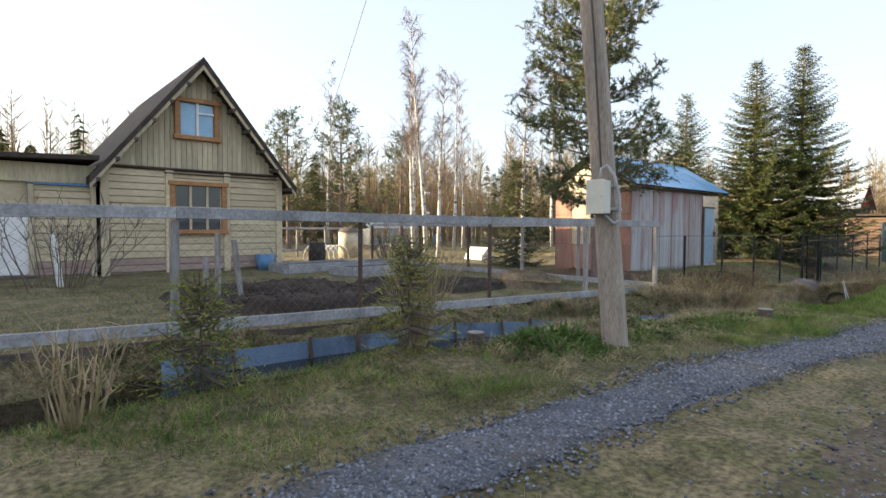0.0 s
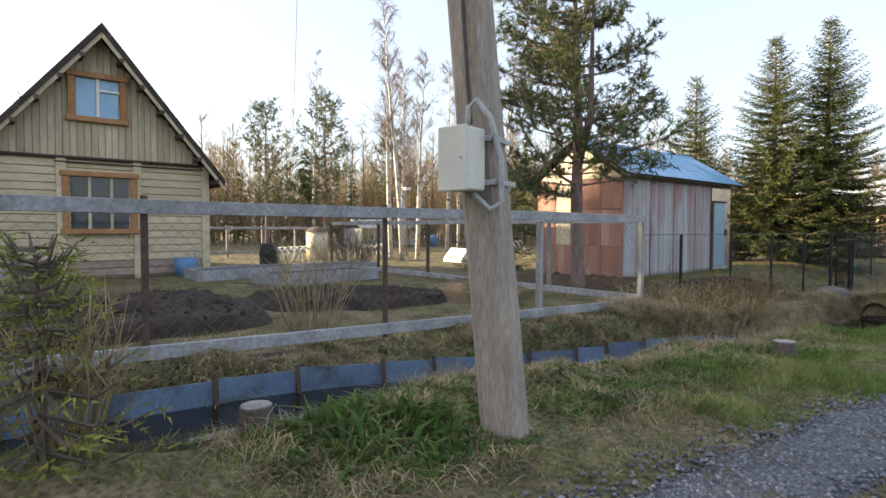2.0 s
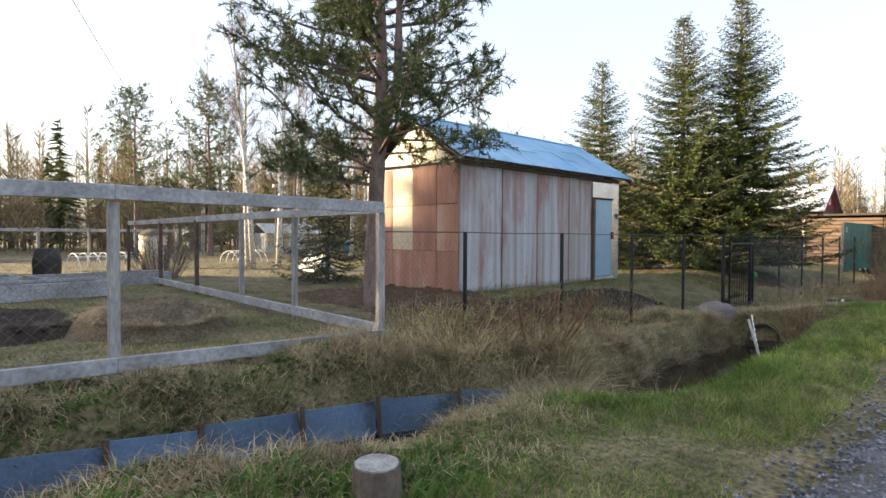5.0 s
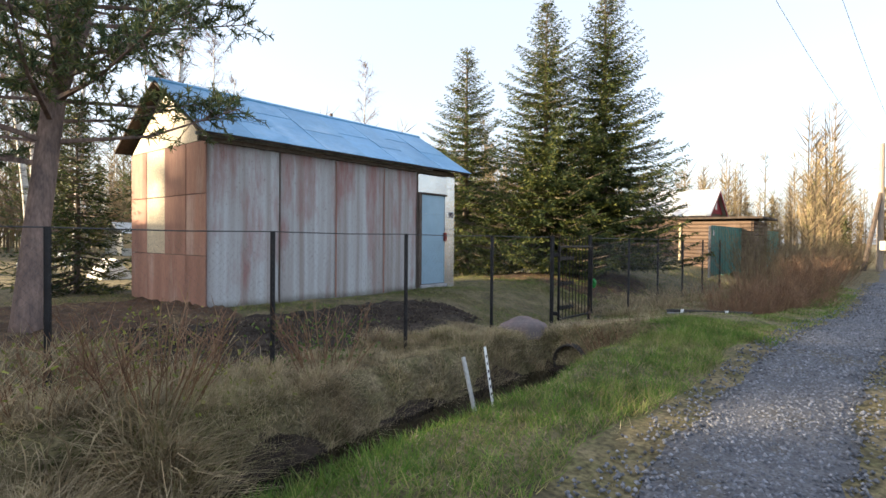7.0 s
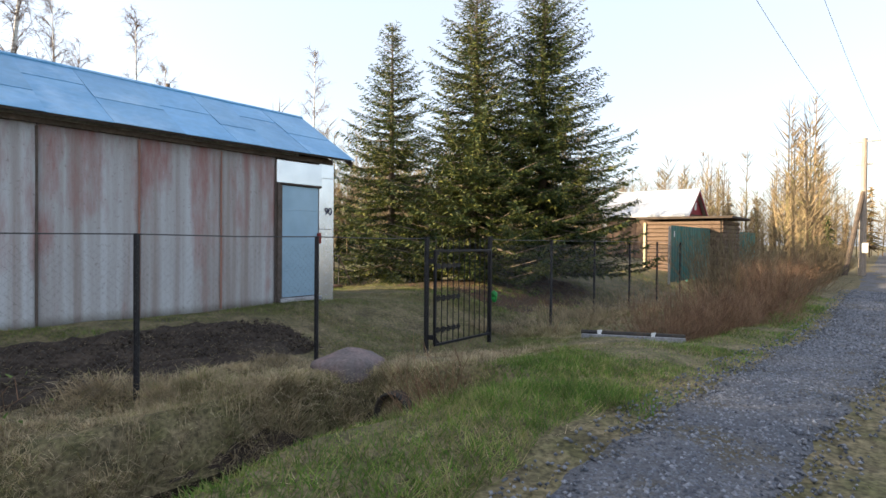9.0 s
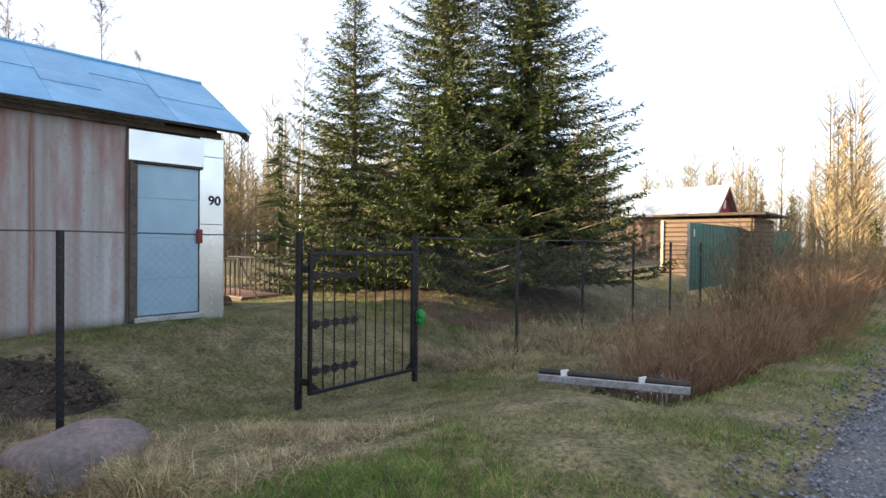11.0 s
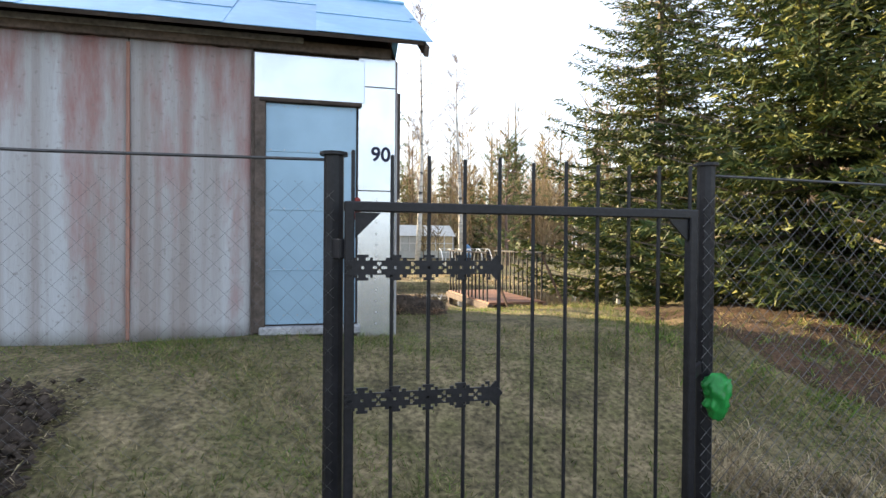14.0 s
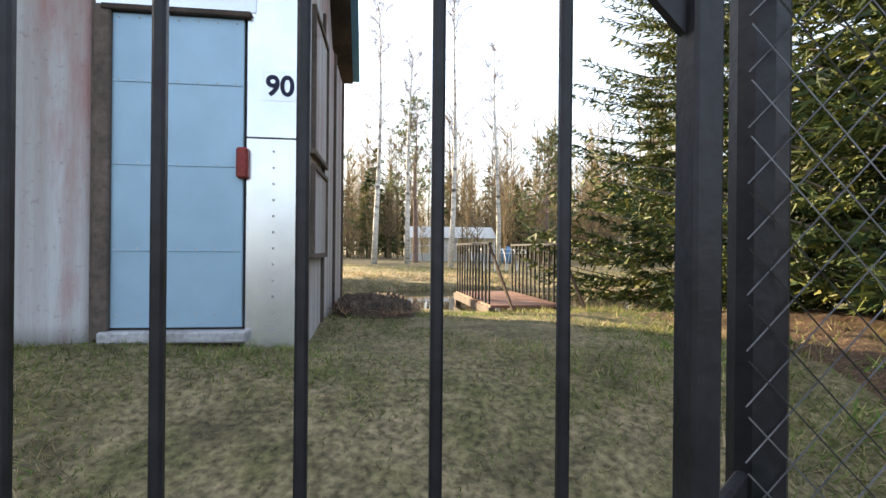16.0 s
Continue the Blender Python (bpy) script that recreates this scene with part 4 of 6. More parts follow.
def pine(x, y, h, crown_from, rad, seed, label, fine=1.0, lean=(0.0, 0.0), fork=False):
    r = np.random.default_rng(seed)
    t = thing("pine", (x, y, land1(x, y)), label, "tree")
    tr, wood = B(), B()
    def stem(z):
        g = min(1.0, max(0.0, z) / (h * 0.45)) ** 0.9
        return np.array([lean[0] * g + 0.05 * math.sin(z * 0.9 + seed) * g, lean[1] * g + 0.04 * math.sin(z * 1.3) * g, z])

    hs = [-0.2, 0.15, h * 0.12, h * 0.25, h * 0.38, h * 0.55, h * 0.75, h]
    tr.tube([tuple(stem(q)) for q in hs], [h * 0.022, h * 0.0175, h * 0.0155, h * 0.0145, h * 0.0125, h * 0.009, h * 0.005, 0.012], 10)
    if fork:
        a0 = stem(h * 0.30)
        tr.tube([tuple(a0), tuple(a0 + np.array([0.28, -0.12, h * 0.12])), tuple(a0 + np.array([0.38, -0.1, h * 0.5]))], [h * 0.011, h * 0.009, 0.012], 8)
    base, dirs, wid = [], [], []
    z = crown_from
    while z < h:
        u = (z - crown_from) / (h - crown_from)
        for i in range(int(r.integers(3, 6))):
            a = r.uniform(0, 6.28)
            L = rad * (0.55 + 0.6 * math.sin(math.pi * min(1, 0.25 + u * 0.75))) * r.uniform(0.55, 1.1) * (1 - 0.45 * u)
            rise = r.uniform(0.05, 0.45) + 0.35 * u
            c = stem(z)
            o = np.array([math.cos(a), math.sin(a), 0])
            p1 = c + o * L * 0.5 + np.array([0, 0, L * rise * 0.25])
            p2 = c + o * L + np.array([0, 0, L * rise])
            wood.tube([tuple(c), tuple(p1), tuple(p2)], [0.012 + 0.012 * L, 0.009 + 0.005 * L, 0.006], 4, False)
            for k in range(int((8 + 14 * L) * fine)):
                f = 1 - 0.78 * r.random() ** 1.25
                p = c + (p1 - c) * f / 0.5 if f < 0.5 else p1 + (p2 - p1) * (f - 0.5) / 0.5
                tw = o * r.uniform(0.1, 0.6) + r.normal(0, 0.5, 3) + np.array([0, 0, 0.35])
                tw = tw / np.linalg.norm(tw) * r.uniform(0.15, 0.42)
                wood.tube([tuple(p), tuple(p + tw)], [0.007, 0.003], 3, False)
                td = tw / np.linalg.norm(tw)
                for e in range(int(30 * fine)):
                    nd = td * r.uniform(0.2, 1.0) + r.normal(0, 0.55, 3)
                    base.append(p + tw * r.uniform(0.35, 1.05))
                    dirs.append(nd / np.linalg.norm(nd) * r.uniform(0.06, 0.11))
                    wid.append(r.uniform(0.011, 0.018) / fine)
        z += (0.16 + 0.10 * (1 - u)) / max(0.6, fine)
    part("trunk", tr, M_pinebark, t, smooth=True)
    part("branch_wood", wood, M_pinebark, t)
    base, dirs, wid = np.array(base), np.array(dirs), np.array(wid)
    cr = new("crown", blades_mesh("crown", base, dirs, sideways(dirs, r), wid, M_pine, 0.5))
    cr.parent = t
    return t


def birch(x, y, h, seed, label, r0=0.09, lean=(0, 0), twigs=1.0):
    r = np.random.default_rng(seed)
    t = thing("birch", (x, y, land1(x, y)), label, "tree")
    tr, wood = B(), B()
    pts = [(lean[0] * f + 0.08 * math.sin(f * 5 + seed), lean[1] * f + 0.06 * math.cos(f * 4 + seed), h * f - 0.1 * (f == 0)) for f in (0, 0.2, 0.4, 0.6, 0.8, 1)]
    tr.tube(pts, [r0, r0 * 0.85, r0 * 0.65, r0 * 0.45, r0 * 0.25, 0.01], 8)
    for k in range(int(46 * twigs)):
        f = r.uniform(0.28, 0.98)
        i = min(4, int(f * 5))
        g = f * 5 - i
        p = Vector(pts[i]).lerp(Vector(pts[i + 1]), g)
        a = r.uniform(0, 6.28)
        L = h * 0.17 * (1.1 - f) ** 0.6 * r.uniform(0.5, 1.2)
        d = Vector((math.cos(a), math.sin(a), r.uniform(0.7, 1.7))).normalized()
        q = p + d * L
        wood.tube([p, p + d * L * 0.5 + Vector((0, 0, 0.05)), q], [0.014, 0.009, 0.004], 3, False)
        for e in range(9):
            s = p.lerp(q, r.uniform(0.3, 1))
            d2 = (d + Vector(r.normal(0, 0.6, 3))).normalized()
            l2 = L * r.uniform(0.2, 0.5)
            e2 = s + d2 * l2 + Vector((0, 0, -0.1 * l2))
            wood.tube([s, e2], [0.007, 0.0035], 3, False)
            for o in range(2):
                s3 = s.lerp(e2, r.uniform(0.3, 0.9))
                wood.tube([s3, s3 + Vector(r.normal(0, 0.16, 3)) + Vector((0, 0, -0.06))], [0.005, 0.003], 3, False)
    part("trunk", tr, M_birch, t, "white birch bark", True)
    part("branch_wood", wood, M_brushwood, t)
    return t


spruce(25.7, 9.3, 8.6, 3.2, 3, "tall dense dark green spruce behind the fence", 0, 1.75)
spruce(26.9, 7.9, 9.2, 3.2, 4, "tall dense dark green spruce behind the fence", 40, 1.9)
spruce(25.4, 12.2, 8.0, 2.7, 5, "green spruce behind the garden shed", 80, 1.2)
spruce(13.85, 12.4, 3.6, 1.15, 6, "young dark spruce beside the metal shed", 10, 1.2, 0.03)
pine(12.1, 8.05, 8.6, 1.9, 2.2, 11, "large forked pine with grey-brown trunk", 1.0, (0.48, 0.48), True)
pine(17.3, 30.0, 8.6, 1.2, 2.6, 12, "broad green pine at the back of the garden", 0.6)
pine(14.0, 30.5, 8.0, 2.2, 2.2, 13, "tall thin pine at the back of the garden", 0.55)
pine(22.6, 31.0, 7.8, 3.0, 1.8, 14, "orange-lit pine beyond the pond", 0.55)
pine(27.5, 26.0, 5.2, 0.6, 1.6, 15, "young green pine beyond the pond", 0.6)
for i, (bx, by, bh, ln) in enumerate(((14.4, 18.0, 10.2, (-0.6, 0.3)), (15.5, 18.6, 8.6, (0.7, 0.2)), (14.9, 19.5, 9.2, (0.1, 0.4)), (18.0, 33, 12.5, (0.2, 0)), (20.7, 27, 11, (0.1, 0.2)), (23.7, 26.6, 11.5, (0.1, 0)), (26.0, 28.3, 10, (-0.2, 0)), (22.0, 29, 10, (0.3, 0)), (16.5, 14.5, 7.4, (0.3, 0)), (33, 26, 12, (0, 0)))):
    birch(bx, by, bh, 20 + i, "bare birch with white trunk and fine twigs", 0.10 if i < 3 else 0.12, ln)


def bare_woods(name, spots, hts, seed, material, label, conifer=0.0):
    """Far woods: thin stems with many upswept twigs, all in one mesh."""
    r = np.random.default_rng(seed)
    bs, ds, ws = [], [], []
    for (x, y), h in zip(spots, hts):
        z0 = -0.2
        con = r.random() < conifer
        bs.append((x, y, z0)), ds.append((r.normal(0, 0.2), r.normal(0, 0.2), h)), ws.append(h * 0.016 + 0.03)
        bs.append((x, y, z0)), ds.append((r.normal(0, 0.2), r.normal(0, 0.2), h)), ws.append(h * 0.016 + 0.03)
        n = 150 if con else 95
        u = r.uniform(0.12 if con else 0.2, 0.98, n)
        a = r.uniform(0, 6.28, n)
        if con:
            L = h * 0.20 * (1 - u) ** 0.8 + 0.2
            up = -0.25
            wd = 0.20
        else:
            L = h * 0.16 * (1.1 - u) ** 0.5 * r.uniform(0.4, 1.2, n)
            up = 1.1
            wd = 0.035 + h * 0.0025
        for k in range(n):
            off = 0.0 if con else r.uniform(0, 0.7) * L[k] * 0.5
            bs.append((x + math.cos(a[k]) * off, y + math.sin(a[k]) * off, z0 + h * u[k]))
            ds.append((math.cos(a[k]) * L[k], math.sin(a[k]) * L[k], L[k] * up + r.normal(0, 0.1)))
            ws.append(wd * r.uniform(0.6, 1.4))
    b, d, w = np.array(bs), np.array(ds), np.array(ws)
    ob = new(name, blades_mesh(name, b, d, sideways(d, r), w, material))
    return tagged(ob, label, "woods", "", "stuff")


# ---- far woods ----
r7 = np.random.default_rng(7)
n = 850
ang = r7.uniform(-0.45, 1.95, n)
dist = r7.uniform(38, 75, n)
spots = [(8 + math.cos(a) * d, 4 + math.sin(a) * d) for a, d in zip(ang, dist)]
spots = [(x, y) for x, y in spots if not (-2.5 < y < 3.6 and x > 0) and not (x < 64 and 0.11 < math.atan2(y - 1.2, x - 15) < 0.42 and y < 22)]
bare_woods("woods", spots, r7.uniform(5, 10.5, len(spots)), 8, M_wood_bg, "far bare birch and alder woods lit gold", 0.0)
n = 70
ang = r7.uniform(-0.4, 1.9, n)
dist = r7.uniform(36, 62, n)
spots = [(8 + math.cos(a) * d, 4 + math.sin(a) * d) for a, d in zip(ang, dist)]
spots = [(x, y) for x, y in spots if not (-2.5 < y < 3.6 and x > 0) and not (x < 64 and 0.11 < math.atan2(y - 1.2, x - 15) < 0.42 and y < 22)]
bare_woods("conifer_woods", spots, [h * (0.6 if math.atan2(q[1] - 4, q[0] - 8) < 0.45 else 1) for q, h in zip(spots, r7.uniform(4, 9, len(spots)))], 9, M_wood_con, "far dark pines and spruces", 1.0)
n = 520
ang = r7.uniform(-0.4, 1.2, n)
dist = r7.uniform(66, 95, n)
spots = [(8 + math.cos(a) * d, 4 + math.sin(a) * d) for a, d in zip(ang, dist)]
spots = [(x, y) for x, y in spots if not (-2.5 < y < 3.6 and x < 84)]
bare_woods("woods", spots, [h * (0.72 if math.atan2(q[1] - 4, q[0] - 8) < 0.4 else 1) for q, h in zip(spots, r7.uniform(7, 12, len(spots)))], 19, M_wood_bg, "far bare birch and alder woods lit gold", 0.1)
n = 620
ang = r7.uniform(-0.45, 1.95, n)
dist = r7.uniform(33, 60, n)
spots = [(8 + math.cos(a) * d, 4 + math.sin(a) * d) for a, d in zip(ang, dist)]
spots = [(x, y) for x, y in spots if not (-2.5 < y < 3.6 and x > 0) and not (x < 64 and 0.11 < math.atan2(y - 1.2, x - 15) < 0.42 and y < 22)]
bare_woods("thicket", spots, r7.uniform(2.2, 5.0, len(spots)), 18, M_wood_bg, "golden-brown bare thicket at the wood's edge", 0.0)
# added unseen woods behind the walker's back that keep the low sun off the ground
n = 560
across, along = r7.uniform(-28, 45, n), r7.uniform(30, 46, n)
spots = [(-0.71 * d + 0.70 * q, 0.70 * d + 0.71 * q) for q, d in zip(across, along)]
# heights set for the shade: lower past 18 m across, to let sun through
tall = [float(r7.uniform(14.0, 17.5) - 9.5 * ss(17.6, 18.8, q)) for q in across]
bare_woods("conifer_woods", spots, tall, 10, M_wood_con, "added unseen conifers that shade the ground", 1.0)


# ---- pole, wires and boxes ----
def utility_pole():
    x, y = 4.75, 2.94
    g = land1(x, y)
    t = thing("utility_pole", (x, y, g), "leaning square concrete power pole with meter box", "utility pole")
    ax = Vector((-0.76, 0.65, 0)) * math.tan(radians(5.0))
    H = 9.0
    b = B()
    q = Matrix.Rotation(radians(-70), 3, "Z")
    v = []
    for z, w in ((-0.4, 0.112), (3, 0.098), (6, 0.088), (H, 0.078)):
        for i, j in ((-1, -0.75), (-0.75, -1), (0.75, -1), (1, -0.75), (1, 0.75), (0.75, 1), (-0.75, 1), (-1, 0.75)):
            p = q @ Vector((i * w, j * w * 0.9, 0)) + ax * z
            v.append((p.x, p.y, z))
    f = [(k * 8 + i, k * 8 + (i + 1) % 8, k * 8 + 8 + (i + 1) % 8, k * 8 + 8 + i) for k in range(3) for i in range(8)]
    f += [tuple(range(24, 32))]
    b.add(v, f)
    part("shaft", b, M_pole, t)

    def at(z, dx, dy):
        p = q @ Vector((dx, dy, 0)) + ax * z
        return (p.x, p.y, z)

    m = Matrix.Rotation(radians(-70), 4, "Z")
    bm_ = Matrix.Rotation(radians(-80), 4, "Z")
    bc = Vector(at(1.45, -0.01, -0.205))

    def on_box(dx, dy, dz):
        return tuple(bc + bm_.to_3x3() @ Vector((dx, dy, dz)))

    bx = part("meter_box", B().box(bc, (0.17, 0.15, 0.31), 0.008, m=bm_), M_box, t, "cream enamelled meter box")
    part("lid", B().box(on_box(0, -0.083, 0), (0.178, 0.018, 0.318), 0.004, m=bm_), M_box, bx)
    part("lock", B().tube([on_box(0.06, -0.09, 0), on_box(0.06, -0.097, 0)], 0.008, 8), M_conduit, bx)
    for dz in (-0.11, 0.11):
        part("bracket", B().box(on_box(0.06, 0.085, dz), (0.05, 0.03, 0.03), 0.003, m=bm_), M_conduit, bx)
    for z in (1.34, 1.56):
        s = B()
        for dx in (-0.128, 0.128):
            s.box(at(z, dx, -0.03), (0.012, 0.26, 0.028), 0.003, m=m)
        s.box(at(z, 0, -0.13), (0.26, 0.012, 0.028), 0.003, m=m)
        part("clamp", s, M_conduit, t, "zinc clamp band")
    pts = [at(1.28, 0.03, -0.2), at(1.2, 0.10, -0.17), at(1.24, 0.15, -0.13), at(1.45, 0.16, -0.12), at(1.66, 0.13, -0.14), at(1.75, 0.07, -0.16), at(1.72, 0.02, -0.15), at(1.64, 0.01, -0.16)]
    part("conduit", B().tube(pts, 0.016, 8), M_conduit, t, "grey corrugated conduit loop", True)
    part("cable", B().tube([at(1.64, 0.01, -0.13), at(3, 0.03, -0.115), at(6, 0.02, -0.1), at(H - 0.3, 0.0, -0.09)], 0.011, 5), M_darkwire, t)
    part("crossarm", B().beam(at(H - 0.3, -0.7, 0), at(H - 0.3, 0.7, 0), 0.08, 0.08), M_greywood, t)
    return t


utility_pole()


def far_pole(x, y, h):
    t = thing("utility_pole", (x, y, land1(x, y)), "distant grey power pole with two crossarms", "utility pole")
    part("shaft", B().tube([(0, 0, -0.3), (0.05, 0, h)], [0.17, 0.12], 8), M_pole, t)
    part("brace", B().tube([(-0.9, 0.7, -0.2), (0, 0, h * 0.62)], [0.13, 0.10], 8), M_oldboard, t)
    for z in (h - 0.15, h - 1.3):
        arm = part("crossarm", B().box((0.04, 0, z), (0.10, 1.3 if z > h - 1 else 0.7, 0.10), 0.01), M_greywood, t)
        for k in (-0.3, 0.3):
            part("insulator", B().tube([(0.04, k, z + 0.05), (0.04, k, z + 0.2)], [0.05, 0.03], 6), M_white, arm)
    part("box", B().box((-0.2, -0.1, 1.4), (0.2, 0.3, 0.5), 0.02), M_box, t)
    return t


far_pole(48.1, 1.55, 6.9)


def wire(a, c, sag, r=0.008):
    a, c = Vector(a), Vector(c)
    pts = [a.lerp(c, k / 12) + Vector((0, 0, -sag * 4 * (k / 12) * (1 - k / 12))) for k in range(13)]
    tagged(part("overhead_wire", B().tube(pts, r, 4), M_darkwire), "thin black overhead power wire", "wire", "overhead wires")


for dy in (-0.6, 0.6):
    wire((4.0, 3.4 + dy, 8.8), (48.1, 1.55 + dy, 6.7), 0.9, 0.006)
    wire((4.0, 3.4 + dy, 8.8), (-36, 5 + dy, 8.5), 0.9, 0.006)
wire((4.0, 3.4, 8.7), (14.0, 27.0, 5.5), 0.5)

# ---- ditch lining, culvert, planks ----
t = thing("ditch_lining", (0, 0, 0), "row of blue-grey sheets lining the ditch bank", "ditch lining")
lx = 1.2
k = 0
while lx < 10.6:
    w = (0.62, 0.78, 0.55, 0.7)[k % 4]
    a, c = lx, lx + w
    ya, yc2 = float(ditch_y(a)) + 0.36, float(ditch_y(c)) + 0.36
    za, zc = float(water_z(a)), float(water_z(c))
    top = 0.17 + 0.10 * float(ss(4, 9, a))
    vv = [(a, ya, za - 0.15), (c - 0.015, yc2, zc - 0.15), (c - 0.015, yc2 + 0.05, zc + top), (a, ya + 0.05, za + top + 0.01 * (k % 3))]
    vv += [(p[0], p[1] + 0.012, p[2]) for p in vv]
    part("lining_sheet", B().add(vv, [(0, 1, 2, 3), (7, 6, 5, 4), (0, 4, 5, 1), (3, 2, 6, 7), (1, 5, 6, 2), (0, 3, 7, 4)]), M_liner, t)
    part("stake", B().tube([(c, yc2 - 0.03, zc - 0.2), (c, yc2 + 0.02, zc + top + 0.05)], 0.018, 6), M_rustpost, t)
    lx += w
    k += 1

cy = float(ditch_y(17.4))
t = thing("culvert", (17.28, cy + 0.14, -0.60), "dark round culvert pipe under the gate path", "culvert")
ring = B()
n = 20
for xx, rr in ((0, 0.24), (3.3, 0.24), (3.3, 0.215), (0, 0.215)):
    ring.v += [(xx, math.cos(q * math.tau / n) * rr, math.sin(q * math.tau / n) * rr) for q in range(n)]
ring.f = [(a * n + q, a * n + (q + 1) % n, ((a + 1) % 4) * n + (q + 1) % n, ((a + 1) % 4) * n + q) for a in range(4) for q in range(n)]
part("pipe", ring, M_pipe, t, smooth=True)


def lumpy(name, at, size, material, label, category, seed, rough=0.25, sub=3):
    """A rounded uneven body: boulder, stump top or heap."""
    bm = bmesh.new()
    bmesh.ops.create_icosphere(bm, subdivisions=sub, radius=1)
    for v in bm.verts:
        p = v.co.copy()
        k = 1 + rough * noise.noise(p * 1.6 + Vector((seed, 0, 0))) + rough * 0.5 * noise.noise(p * 4 + Vector((0, seed, 0)))
        v.co = Vector((p.x * size[0] * k, p.y * size[1] * k, p.z * size[2] * k))
    bm.verts.index_update()
    b = B().add([tuple(v.co + Vector(at)) for v in bm.verts], [tuple(v.index for v in f.verts) for f in bm.faces])
    bm.free()
    return tagged(part(name, b, material, None, smooth=sub > 2), label, category)


lumpy("boulder", (17.5, cy + 0.98, -0.29), (0.42, 0.36, 0.19), M_rock, "flat pinkish boulder over the culvert mouth", "boulder", 3)
# soil round the culvert mouth
lumpy("earth_bank", (17.98, cy, -0.46), (0.55, 1.0, 0.30), M_ground, "earth bank over the culvert", "bank", 8, 0.12)


def stump(x, y, r, h):
    t = thing("tree_stump", (x, y, land1(x, y)), "short grey sawn tree stump in the grass", "stump", "stumps")
    part("body", B().tube([(0, 0, -0.1), (0, 0, h * 0.3), (0, 0, h)], [r * 1.35, r * 1.05, r], 12), M_oldboard, t)
    part("cut_face", B().tube([(0, 0, h), (0, 0, h + 0.006)], r * 0.93, 12), M_greyup, t, "pale sawn face")


stump(8.5, 2.88, 0.10, 0.15)
stump(3.72, 3.85, 0.09, 0.16)

t = thing("foot_plank", (21.65, 3.5, -0.33), "long pale plank with black pipe across the ditch", "plank", "", "", 0)
part("plank", B().beam((-0.2, 0.66, -0.02), (0.21, -0.75, 0.02), 0.045, 0.07), M_greywood, t)
part("black_pipe", B().tube([(-0.12, 0.7, 0.03), (0.29, -0.72, 0.06)], 0.035, 8), M_pipe, t)
for f in (0.2, 0.72):
    c = Vector((-0.17, 0.7, 0.03)).lerp(Vector((0.24, -0.72, 0.06)), f)
    part("clamp", B().box(c, (0.10, 0.02, 0.09), 0.004, rz=-0.3), M_white, t)

t = thing("marker_stake", (13.7, 3.05, -0.20), "leaning white metal stake at the ditch", "stake")
part("rod", B().beam((0, -0.1, -0.45), (0.0, 0.14, 0.38), 0.035, 0.02), M_conduit, t)
t = thing("marker_stake", (14.13, 3.2, -0.22), "perforated white metal strip stuck in the bank", "stake")
sb = B().beam((0, -0.05, -0.4), (0.0, 0.10, 0.40), 0.035, 0.006)
strip = part("strip", sb, M_white, t)
for k in range(6):
    f = 0.25 + k * 0.12
    part("hole", B().box((-0.004, 0.10 * f, -0.1 + 0.5 * f), (0.004, 0.016, 0.022)), M_ink, strip)

# ---- garden behind the timber fence ----
def mound(name, cx, cy, rx, ry, h, material, label, seed, category="soil bed", kind=""):
    xs, ys = np.linspace(cx - rx, cx + rx, 46), np.linspace(cy - ry, cy + ry, 40)
    rr = np.random.default_rng(seed)
    bump = rr.normal(0, 0.018, (46, 40))

    def zf(X, Y):
        e = np.abs((X - cx) / rx) ** (2 if h > 0.2 else 4) + np.abs((Y - cy) / ry) ** (2 if h > 0.2 else 4) + 0.12 * np.sin(X * 3.1 + seed) + 0.1 * np.sin(Y * 4.3 + seed)
        k = 1 - ss(0.1 if h > 0.2 else 0.45, 0.95, e)
        return land(X, Y) - 0.03 + (h + 0.03) * k + bump * k
    v, f = grid(xs, ys, 0, zf)
    ob = new(name, raw_mesh(name, v, f, material))
    return tagged(ob, label, category, "", kind)


mound("soil_bed", 3.6, 8.3, 1.7, 1.6, 0.16, M_soil, "dug bed of dark brown soil", 1)
mound("soil_bed", 6.9, 8.4, 1.6, 1.2, 0.12, M_soil, "dug bed of dark brown soil", 2)
mound("soil_bed", 15.4, 6.75, 2.9, 0.8, 0.06, M_soil, "long dug bed of dark soil by the shed", 3)
mound("haystack", 8.9, 7.6, 0.9, 0.8, 0.28, M_hay, "heap of old hay and weeds", 4, "heap")
mound("litter", 13.1, 8.9, 1.7, 1.7, 0.03, M_litter, "brown pine needle litter under the pine", 5, "litter", "structure")
mound("litter", 25.4, 8.4, 2.7, 2.2, 0.025, M_litter, "reddish spruce needle litter", 6, "litter", "structure")
mound("compost_heap", 20.55, 10.3, 0.40, 0.75, 0.12, M_compost, "low dark heap of dead weeds behind the shed", 7, "heap")


def raised_bed(x, y, w, d, rz):
    t = thing("raised_bed", (x, y, land1(x, y)), "raised garden bed edged with grey planks", "raised bed", "raised beds", "", rz)
    for s in (-1, 1):
        part("side_board", B().box((0, s * d / 2, 0.12), (w, 0.04, 0.26), 0.006), M_greywood, t)
        part("end_board", B().box((s * w / 2, 0, 0.12), (0.04, d - 0.05, 0.25), 0.006), M_greywood, t)
    part("soil", B().box((0, 0, 0.1), (w - 0.05, d - 0.05, 0.2)), M_soil, t)


raised_bed(7.9, 11.7, 2.6, 0.9, 8)
raised_bed(6.9, 13.2, 2.4, 0.9, 8)
raised_bed(9.6, 14.2, 2.4, 0.9, 8)

